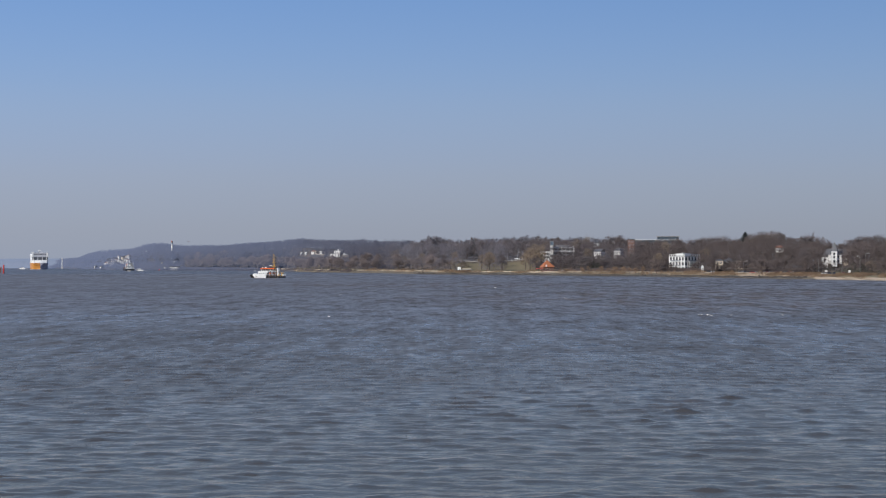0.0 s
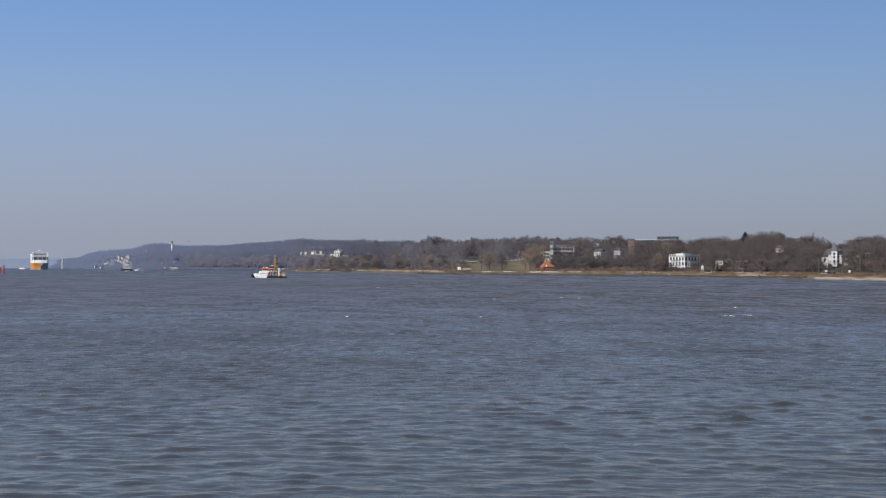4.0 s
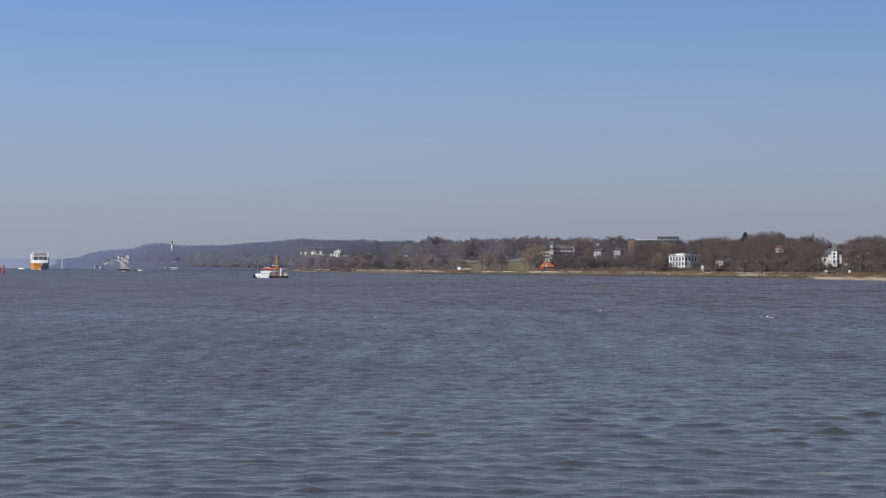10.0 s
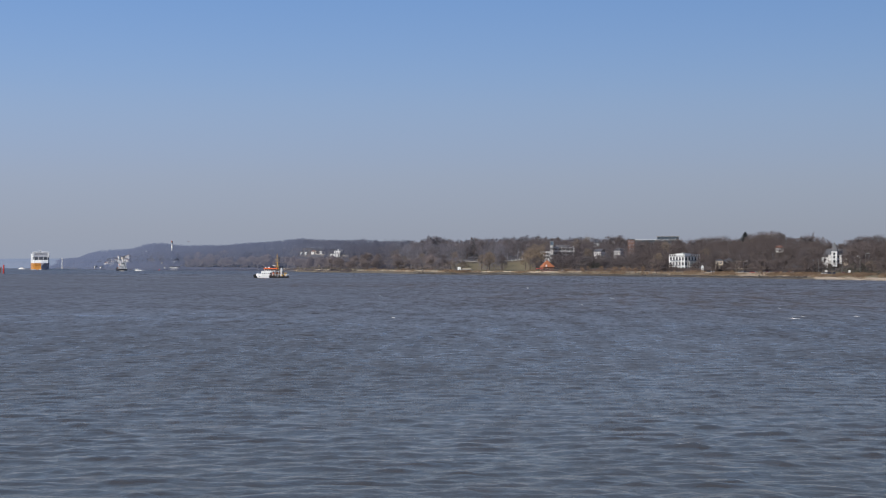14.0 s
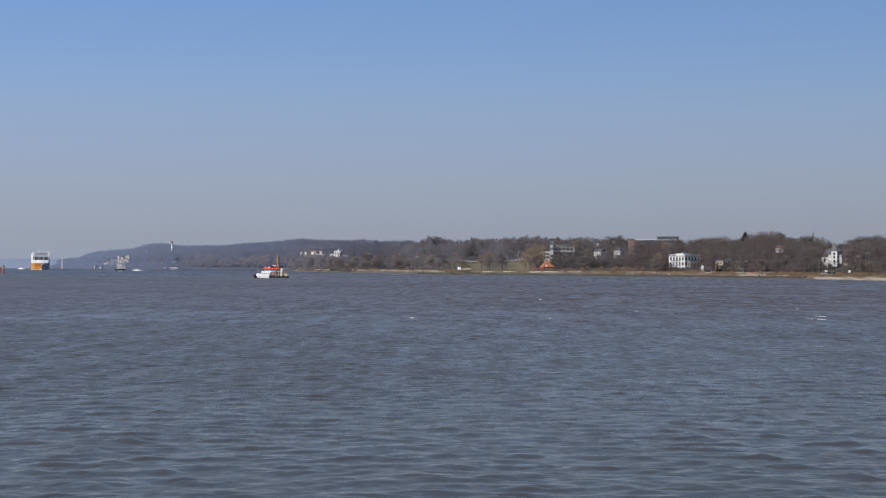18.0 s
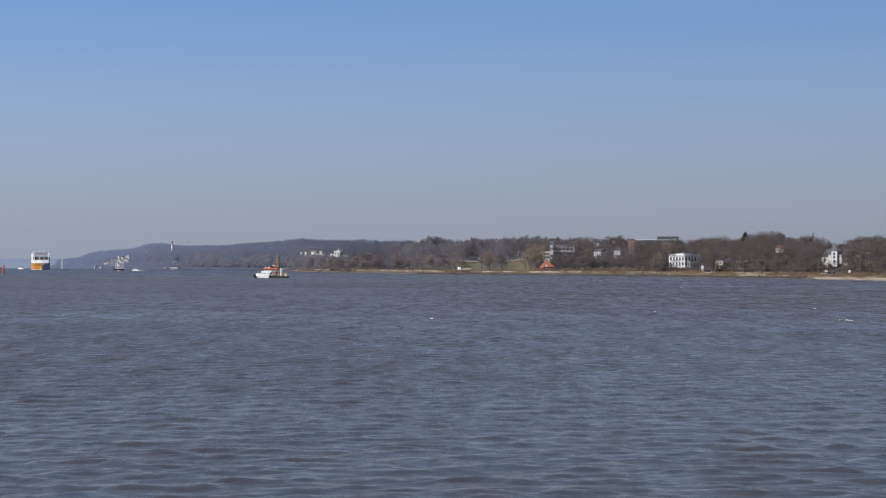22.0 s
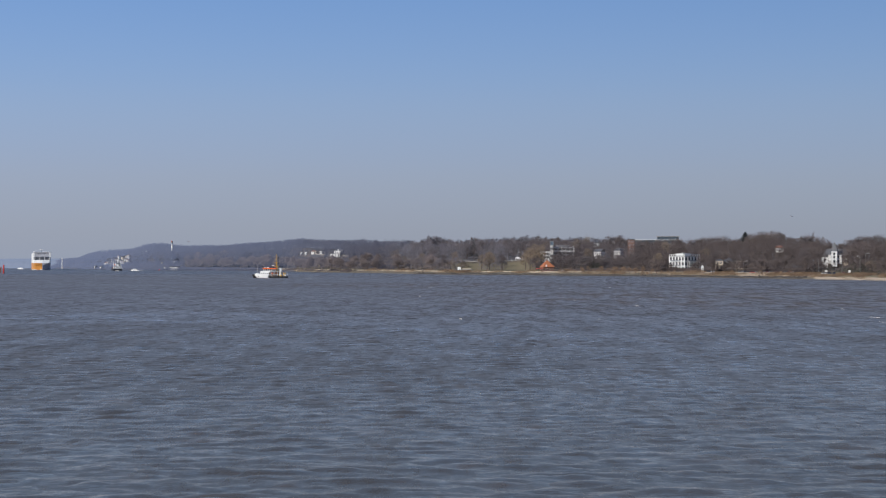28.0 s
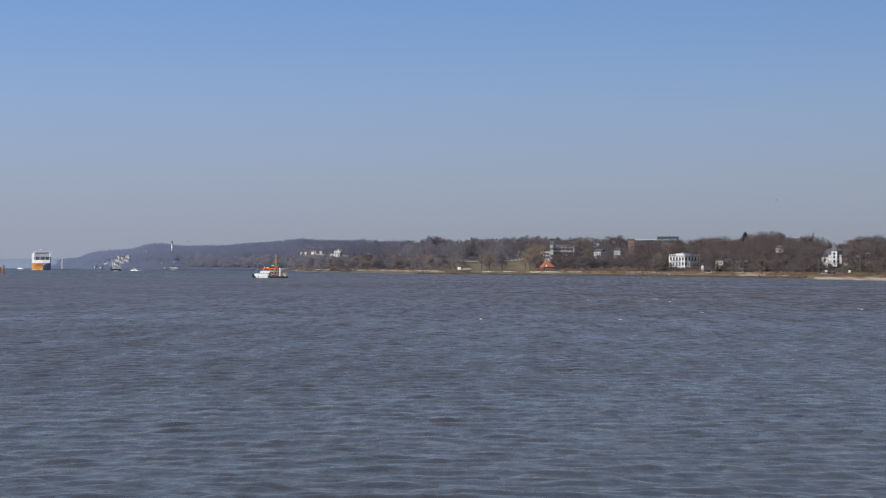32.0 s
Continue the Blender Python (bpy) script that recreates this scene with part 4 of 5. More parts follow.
t = thing("banded_tower", Matrix.Translation(at(3.764, 1360, 12.324)), "slender tower with dark and white bands and an open top", "tower")
for k in range(6):
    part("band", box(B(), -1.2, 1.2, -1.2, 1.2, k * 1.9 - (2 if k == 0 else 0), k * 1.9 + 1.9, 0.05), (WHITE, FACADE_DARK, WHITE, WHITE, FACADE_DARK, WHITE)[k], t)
bm = B()
for sx in (-1.3, 1.3):
    for sy in (-1.3, 1.3):
        rod(bm, (sx, sy, 11.4), (sx, sy, 14.6), 0.12)
box(bm, -1.5, 1.5, -1.5, 1.5, 14.5, 14.8)
part("open_top", bm, STEEL, t)
part("glazed_top", box(B(), -1.1, 1.1, -1.1, 1.1, 11.45, 14.4), glass_material("pale_blue_glass", (0.16, 0.22, 0.28)), t)

# smaller houses, each with its own look
for nm, b, dist, py, w, d, fl, turn, wall, roof, rk, rh, cols, lab in (
        ("white_house", 5.408, 1300, 12.222, 6, 7, 2, -35, WHITE, SLATE, "gable", 2.2, 3, "tall white house with a slate roof among leafless trees"),
        ("white_house", 6.087, 1310, 13.134, 6, 7, 2, -35, WHITE, SLATE, "hip", 2.4, 3, "white gabled house half hidden by leafless trees"),
        ("brick_house", 6.493, 1310, 13.134, 5.2, 8, 5, -8, BRICK, SLATE, "flat", 0.4, 3, "tall narrow red brick house on the wooded slope"),
        ("ridge_house", 5.99, 1400, 24.833, 7, 6, 1, 4, WHITE, SLATE, "flat", 0.3, 4, "low white flat-roofed house on the ridge"),
        ("ridge_house", 5.292, 1400, 22.919, 5, 6, 1, -4, WHITE, SLATE, "flat", 0.3, 3, "low white flat-roofed house on the ridge"),
        ("cream_house", 9.488, 1110, 5.068, 5, 7, 2, -10, CREAM, SLATE, "hip", 1.2, 2, "cream villa behind leafless shrubs on the shore road"),
        ("cream_house", 10.172, 1105, 5.09, 3.6, 6, 2, 6, CREAM, SLATE, "flat", 0.3, 2, "narrow cream house by the shore road"),
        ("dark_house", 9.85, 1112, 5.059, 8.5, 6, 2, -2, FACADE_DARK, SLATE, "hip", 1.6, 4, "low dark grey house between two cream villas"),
        ("red_roofed_house", 11.504, 1130, 16.565, 3.6, 5, 1, 10, WHITE, TILE_DARK, "gable", 1.8, 2, "white cottage with a red tiled gable high on the slope"),
        ("terrace_house", -4.86, 1864, 18.5, 2.2, 4, 1, -48, WHITE, CONCRETE, "flat", 0.3, 1, "small white house between the trees of the bluff"),
        ("terrace_house", -4.70, 1836, 18.3, 3.0, 4, 1, -48, WHITE, SLATE, "hip", 1.2, 1, "small white house between the trees of the bluff"),
        ("terrace_house", -4.46, 1806, 18.4, 4.2, 4, 1, -48, WHITE, TILE_DARK, "gable", 1.3, 2, "small white house between the trees of the bluff"),
        ("terrace_house", -4.36, 1802, 18.9, 2.4, 4, 1, -48, CREAM, CONCRETE, "flat", 0.3, 1, "small cream house between the trees of the bluff"),
        ("terrace_house", -4.18, 1790, 18.9, 3.2, 4, 1, -48, WHITE, SLATE, "gable", 1.3, 1, "small white house between the trees of the bluff")):
    house(nm, at(b, dist, py), w, d, fl, 2.9, turn, wall, roof, rk, rh, cols, lab, ow=0.8 if nm == "terrace_house" else 1.1, oh=1.2 if nm == "terrace_house" else 1.5)

# the terraced village on the far hill, and the few houses under the lighthouse
HILL_WORDS = ["small white hillside house among trees far down the river", "cream hillside house under a slate roof far down the river", "white house on the far waterfront"]
rng_v = random.Random(21)
for k in range(18):
    f = (k + rng_v.random()) / 18
    b, off = -11.52 + 0.80 * f, 44 + 84 * (k * 7 % 18) / 18 * (0.35 + 0.65 * f) + rng_v.uniform(-5, 5)
    fl, roof, words = rng_v.choice((1, 1, 2)), rng_v.choice(("gable", "hip", "flat")), rng_v.choice((0, 0, 0, 0, 0, 1))
    house("hill_house", site(b, off, ground(b, off) + 0.2), rng_v.uniform(2.6, 4.4), 4.0, fl, 2.2, rng_v.uniform(-50, -15), CREAM if words else WHITE, rng_v.choice((SLATE, TILE_DARK, CONCRETE)), roof, 0.3 if roof == "flat" else 1.1, 2, HILL_WORDS[words], ow=0.6, oh=1.0, sill=0.7)
for b, off, w, roof, words in (
        (-11.66, 10, 2.6, "gable", 2), (-11.86, 8, 2.2, "gable", 2), (-9.26, 60, 3.0, "gable", 0), (-9.19, 57, 4.2, "flat", 0), (-9.12, 62, 2.6, "gable", 1), (-9.52, 8, 2.8, "flat", 2), (-9.30, 10, 4.2, "gable", 2),
        (-9.22, 10, 4.6, "flat", 2), (-9.12, 10, 4.0, "gable", 2), (-8.98, 26, 2.4, "gable", 0), (-9.60, 50, 2.4, "gable", 1), (-10.12, 150, 3.0, "gable", 0), (-10.30, 140, 2.8, "flat", 0)):
    house("hill_house", site(b, off, max(1.0, ground(b, off)) + 0.3), w, 4.5, 1, 2.3, -30 + 9 * math.sin(b * 40), CREAM if words == 1 else WHITE, SLATE, roof, 0.3 if roof == "flat" else 1.2, 2, HILL_WORDS[words], ow=0.7, oh=1.1, sill=0.7)

# the stepped white house on the bluff
th = house("stepped_house", at(-3.676, 1745, 12.982), 11, 8, 2, 2.9, -22, WHITE, SLATE, "flat", 0.3, 3, "white stepped modern house on the wooded bluff", ow=1.4, oh=1.4)
part("upper_storey", box(B(), -2.0, 5.4, -2.5, 4, 6.0, 8.8, 0.05), WHITE, th)
part("chimney", box(B(), 1.0, 2.0, 0, 1, 8.8, 11.0, 0.05), WHITE, th)
part("balcony", box(B(), -6.4, 4.5, -6.0, -4.1, 2.6, 3.6, 0.04), WHITE, th)
part("garden_wing", box(B(), -10.5, -5.6, -4.5, 1, -1.0, 2.3, 0.05), WHITE, th)
part("garden_wall", box(B(), -7, 9, -9.2, -8.8, -4.5, -1.4), WHITE, th)

# the long glazed block on top of the bluff
gb = thing("glazed_block", Matrix.Translation(at(7.419, 1420, 26.501)) @ Euler((0, 0, radians(-6))).to_matrix().to_4x4(), "long low glazed office block above the treetops", "office building")
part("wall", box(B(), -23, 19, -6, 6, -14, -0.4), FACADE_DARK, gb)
SKYLIT = glass_material("sky_lit_glass", (0.07, 0.09, 0.11))
part("glazing", box(B(), -22.5, 18.5, -6.05, 6, -0.38, 2.2), SKYLIT, gb)
for k in range(21):
    part("mullion", box(B(), -22.6 + k * 2.0, -22.45 + k * 2.0, -6.2, -6.06, -0.38, 2.2), STEEL, gb)
part("roof", box(B(), -23.4, 19.4, -6.8, 6.8, 2.2, 2.55, 0.05), WHITE, gb)
part("penthouse", box(B(), -1, 17.5, -4, 4, 2.55, 5.3), SKYLIT, gb)
for k in range(7):
    part("mullion", box(B(), -1 + k * 3.05, -0.8 + k * 3.05, -4.15, -4.01, 2.55, 5.3), STEEL, gb)
part("penthouse_roof", box(B(), -1.8, 18.3, -4.8, 4.8, 5.3, 5.6, 0.05), CONCRETE, gb)

# the white column by the water and the lamps along the shore
mc = thing("white_kiosk", Matrix.Translation(at(8.916, 1128, 3.061)), "small white tapering tide-gauge tower on the embankment", "tower")
part("shaft", prism(B(), [(-1.05, -1.05), (1.05, -1.05), (1.05, 1.05), (-1.05, 1.05)], -1, 3.8, [(-0.8, -0.8), (0.8, -0.8), (0.8, 0.8), (-0.8, 0.8)]), WHITE, mc)
part("cap", prism(B(), [(-1.0, -1.0), (1.0, -1.0), (1.0, 1.0), (-1.0, 1.0)], 3.8, 4.7, [(-0.1, -0.1), (0.1, -0.1), (0.1, 0.1), (-0.1, 0.1)]), WHITE, mc)
part("door", box(B(), -0.4, 0.4, -1.12, -0.95, -0.2, 1.7), TIMBER, mc)

# ---- lighthouse and range beacon ----
lh = thing("lighthouse", Matrix.Translation(at(-9.307, 2108, 13.9)), "slim white lighthouse with a red lantern above the woods", "lighthouse")
for k in range(6):
    r0, r1 = 1.15 - 0.05 * k, 1.15 - 0.05 * (k + 1)
    part("band", rod(B(), (0, 0, k * 3.3 - (2 if k == 0 else 0)), (0, 0, k * 3.3 + 3.3), r0, r1, 14), WHITE, lh)
part("gallery", rod(B(), (0, 0, 19.8), (0, 0, 20.3), 1.5, 1.5, 14), STEEL, lh)
part("lantern", rod(B(), (0, 0, 20.3), (0, 0, 22.4), 0.85, 0.85, 10), RUST, lh)
part("dome", rod(B(), (0, 0, 22.4), (0, 0, 23.2), 0.95, 0.15, 10), SIGNAL_RED, lh)
rm = thing("radio_mast", Matrix.Translation(at(-8.76, 2120, 22.0)), "thin radio mast with a rust-red crossbar above the woods", "mast")
part("pole", rod(B(), (0, 0, -4), (0, 0, 15.2), 0.10, 0.06, 6), STEEL, rm)
part("crossbar", box(B(), -2.0, 2.0, -0.2, 0.2, 14.5, 14.8, 0.05), RUST, rm)
rb = thing("range_beacon", Matrix.Translation(at(-12.972, 2480, -0.5)), "slim white range beacon standing in the river", "beacon")
part("footing", rod(B(), (0, 0, -3), (0, 0, 2.2), 1.5, 1.2, 12), CONCRETE, rb)
for k in range(5):
    part("band", rod(B(), (0, 0, 2.2 + k * 2.6), (0, 0, 4.8 + k * 2.6), 0.72 - 0.03 * k, 0.69 - 0.03 * k, 10), WHITE, rb)
part("lantern", rod(B(), (0, 0, 15.2), (0, 0, 16.8), 0.9, 0.5, 10), WHITE, rb)

# ---- the red dolphin at the channel's edge ----
dl = thing("red_dolphin", Matrix.Translation((tangent(-14.963) * 1480, 1480, 0)), "red steel mooring dolphin standing in the river", "dolphin")
for x in (-3.2, -1.8, 2.3):
    part("pile", rod(B(), (x, 0, -4), (x, 0, 7.4 if x > 0 else 6.2), 0.72, 0.72, 12), SIGNAL_RED, dl)
part("platform", box(B(), -4.2, 0.4, -1.4, 1.4, 4.6, 5.2, 0.05), RUST, dl)
part("fender", box(B(), -4.0, 0.0, -1.2, -0.8, 0.2, 4.4, 0.05), RUST, dl)


# ---- promenade, roads, lamps, vehicles ----
def shore_strip(name, b0, b1, off, width, rise, drop, mat, label, category, step=0.45, z=None):
    """A wall or road that follows the water's edge, in pieces laid end to end."""
    ob = thing(name, Matrix.Identity(4), label, category, kind="structure")
    b = b0
    while b < b1:
        c_ = b + step - 0.006
        bm = B()
        lo, hi = [], []
        for q, o in ((b, off), (c_, off), (c_, off + width), (b, off + width)):
            p = site(q, o, 0)
            zz = (ground(q, off) if z is None else z(q)) + rise
            lo.append(bm.verts.new((p.x, p.y, zz - drop)))
            hi.append(bm.verts.new((p.x, p.y, zz)))
        bm.faces.new(lo[::-1])
        bm.faces.new(hi)
        for i in range(4):
            bm.faces.new((lo[i], lo[(i + 1) % 4], hi[(i + 1) % 4], hi[i]))
        part("panel", bm, mat, ob)
        b += step
    return ob


PALE_WALL = material("pale_flood_wall", (0.50, 0.43, 0.34), 0.9, scale=2.5, vary=0.2, bump=0.3, spread=0.5)
ASPHALT = material("road_asphalt", (0.30, 0.28, 0.26), 0.9, scale=2, vary=0.15)
shore_strip("flood_wall", -6.125, 4.417, 26, 0.6, 0.55, 1.6, PALE_WALL, "low pale stone flood wall along the promenade", "wall")
shore_strip("flood_wall", 4.417, 12.357, 30, 0.6, 0.9, 1.6, STONE, "weathered stone flood wall along the shore road", "wall")
shore_strip("road", -4.378, 3.442, 147, 7, 0.5, 2.5, ASPHALT, "pale road running along the slope", "road", z=lambda q: ground(q, 150))


def car(m, paint, label, van=False, grp="vehicles by the river"):
    ob = thing("van" if van else "car", m, label, "vehicle", grp)
    L, h = (4.6, 2.0) if van else (4.3, 1.45)
    body = part("body", prism(B(), [(-L / 2, -0.88), (L / 2, -0.88), (L / 2, 0.88), (-L / 2, 0.88)], 0.3, 0.9, [(-L / 2 + 0.05, -0.88), (L / 2 - 0.1, -0.88), (L / 2 - 0.1, 0.88), (-L / 2 + 0.05, 0.88)]), paint, ob)
    x0, x1 = (-L / 2 + 0.1, L / 2 - 1.3) if van else (-L / 2 + 0.35, L / 2 - 1.35)
    part("cabin", prism(B(), [(x0, -0.84), (x1 + 0.6, -0.84), (x1 + 0.6, 0.84), (x0, 0.84)], 0.9, h, [(x0 + 0.25, -0.72), (x1, -0.72), (x1, 0.72), (x0 + 0.25, 0.72)]), paint if van else PANE, ob)
    if not van:
        part("roof", box(B(), x0 + 0.25, x1, -0.72, 0.72, h, h + 0.06), paint, ob)
    for x in (-L / 2 + 0.8, L / 2 - 0.8):
        for y in (-0.86, 0.86):
            part("wheel", rod(B(), (x, y - 0.1, 0.33), (x, y + 0.1, 0.33), 0.33, 0.33, 10), RUBBER, ob)
    return ob


CAR_PAINT = [material(n, c, 0.35, vary=0.04) for n, c in (("white_car_paint", (0.8, 0.8, 0.8)), ("silver_car_paint", (0.5, 0.52, 0.55)), ("dark_car_paint", (0.04, 0.045, 0.06)), ("red_car_paint", (0.4, 0.05, 0.04)))]
CAR_WORDS = ["parked white car behind the flood wall", "parked silver car behind the flood wall", "parked dark car behind the flood wall", "parked red car behind the flood wall"]
rng_c = random.Random(4)
for b in [10.229 + 0.125 * k for k in range(13)] + [11.851, 11.964, 13.009, 13.139, 13.306, 13.621, 3.93, 4.027, 4.144, 5.505, 5.68, 9.145, 9.278]:
    k = rng_c.choice((0, 1, 1, 2, 2, 2, 3))
    p = site(b, 37)
    car(pose(p.x, p.y, ground(b, 37) + 0.05, 0, 0, rng_c.uniform(-12, 12) + (90 if rng_c.random() < 0.4 else 0)), CAR_PAINT[k], CAR_WORDS[k])

# the lorry on the promenade
p = site(0.744, 36)
lorry = thing("lorry", pose(p.x, p.y, ground(0.744, 36) + 0.05, 0, 0, 176), "white-cabbed flatbed lorry parked on the promenade", "lorry", "vehicles by the river")
part("cab", box(B(), 3.0, 5.6, -1.2, 1.2, 0.6, 3.2, 0.15), SHIP_WHITE, lorry)
part("windscreen", box(B(), 5.58, 5.63, -1.0, 1.0, 1.9, 2.9), PANE, lorry)
part("flatbed", box(B(), -6.0, 2.8, -1.2, 1.2, 0.9, 1.2), STEEL, lorry)
part("load", box(B(), -5.6, 1.6, -1.1, 1.1, 1.2, 2.0, 0.1), PALE_WALL, lorry)
for x in (-4.6, -3.4, 4.2):
    for y in (-1.1, 1.1):
        part("wheel", rod(B(), (x, y - 0.14, 0.5), (x, y + 0.14, 0.5), 0.5, 0.5, 10), RUBBER, lorry)


def street_lamp(b, off, h, reach, label="tall grey street lamp with a curved arm on the shore road"):
    p = site(b, off)
    ob = thing("street_lamp", Matrix.Translation(p), label, "street lamp", "lamps along the shore")
    part("pole", rod(B(), (0, 0, -0.3), (0, 0, h * 0.88), 0.11, 0.08, 8), STEEL, ob)
    bm = B()
    prev = Vector((0, 0, h * 0.88))
    for k in range(1, 6):
        a = k / 5 * 1.45
        q = Vector((reach * (1 - math.cos(a)), 0, h * 0.88 + h * 0.12 * math.sin(a)))
        rod(bm, prev, q, 0.08, 0.08, 6)
        prev = q
    arm = part("arm", bm, STEEL, ob)
    part("lamp_head", box(B(), prev.x - 0.1 if reach > 0 else prev.x - 0.9, prev.x + 0.9 if reach > 0 else prev.x + 0.1, -0.2, 0.2, prev.z - 0.15, prev.z + 0.1, 0.04), SHIP_WHITE, arm)
    return ob


street_lamp(12.805, 42, 9.5, 2.6)
street_lamp(13.566, 42, 9.0, 2.6)
street_lamp(14.156, 44, 10.5, -1.0, "tall street lamp with a short arm above the beach")
street_lamp(14.34, 60, 12.0, 1.2, "tall street lamp with a short arm above the beach")
street_lamp(10.305, 40, 8.0, 1.4)
street_lamp(2.231, 150, 7.0, 1.2, "street lamp beside the road on the slope")
street_lamp(2.583, 150, 7.0, 1.2, "street lamp beside the road on the slope")
for b, off in ((-4.981, 3), (-4.884, -4), (-0.705, 2)):
    p = site(b, off, -1.5)
    ob = thing("mooring_post", Matrix.Translation(p), "dark weathered timber mooring post at the water's edge", "post", "posts along the waterline")
    part("post", rod(B(), (0, 0, 0), (0.1, 0, 5.2), 0.35, 0.3, 8), TIMBER, ob)
    part("cap", rod(B(), (0.1, 0, 5.2), (0.1, 0, 5.5), 0.4, 0.2, 8), STEEL, ob)
for b in (-9.74,):
    buoy = thing("channel_buoy", Matrix.Translation((tangent(b) * 1960, 1960, 0)), "red conical channel buoy afloat near the far shore", "buoy", "red buoys")
    part("float", rod(B(), (0, 0, -0.6), (0, 0, 0.5), 0.8, 0.75, 12), SIGNAL_RED, buoy)
    part("topmark", rod(B(), (0, 0, 0.5), (0, 0, 1.9), 0.5, 0.15, 10), SIGNAL_RED, buoy)


# notice boards by the beach path
for b in (13.806, 13.046):
    p = site(b, 40)
    ob = thing("notice_board", Matrix.Translation(p), "white notice board on a post beside the beach path", "sign", "boards by the beach")
    part("post", rod(B(), (0, 0, -0.4), (0, 0, 2.2), 0.07, 0.07, 6), STEEL, ob)
    part("panel", box(B(), -0.8, 0.8, -0.12, -0.06, 1.1, 2.6, 0.03), WHITE, ob)

for b in (2.388, 2.524, 2.642, 2.739):
    p = site(b, 145)
    ob = thing("marker_post", Matrix.Translation(p), "white wooden marker post beside the slope road", "post", "posts beside the slope road")
    part("post", box(B(), -0.16, 0.16, -0.16, 0.16, -0.5, 2.2, 0.03), WHITE, ob)
    part("cap", prism(B(), [(-0.2, -0.2), (0.2, -0.2), (0.2, 0.2), (-0.2, 0.2)], 2.2, 2.5, [(-0.02, -0.02), (0.02, -0.02), (0.02, 0.02), (-0.02, 0.02)]), STEEL, ob)


# ---- vessels ----
def loft(bm, sections):
    """A hull from cross-sections: (x, [(y, z), ...]) from keel to deck on one side, mirrored."""
    rings = []
    for x, half in sections:
        pts = [(x, -y, z) for y, z in reversed(half)] + [(x, y, z) for y, z in half]
        rings.append([bm.verts.new(p) for p in pts])
    k = len(rings[0])
    for a, b in zip(rings, rings[1:]):
        for i in range(k - 1):
            bm.faces.new((a[i], a[i + 1], b[i + 1], b[i]))
        bm.faces.new((a[k - 1], a[0], b[0], b[k - 1]))
    bm.faces.new(rings[0])
    bm.faces.new(rings[-1][::-1])
    bmesh.ops.remove_doubles(bm, verts=bm.verts, dist=0.001)
    bmesh.ops.recalc_face_normals(bm, faces=bm.faces)
    return bm


DECK_GREY = material("dark_deck_grey", (0.10, 0.11, 0.13), 0.6, vary=0.15)


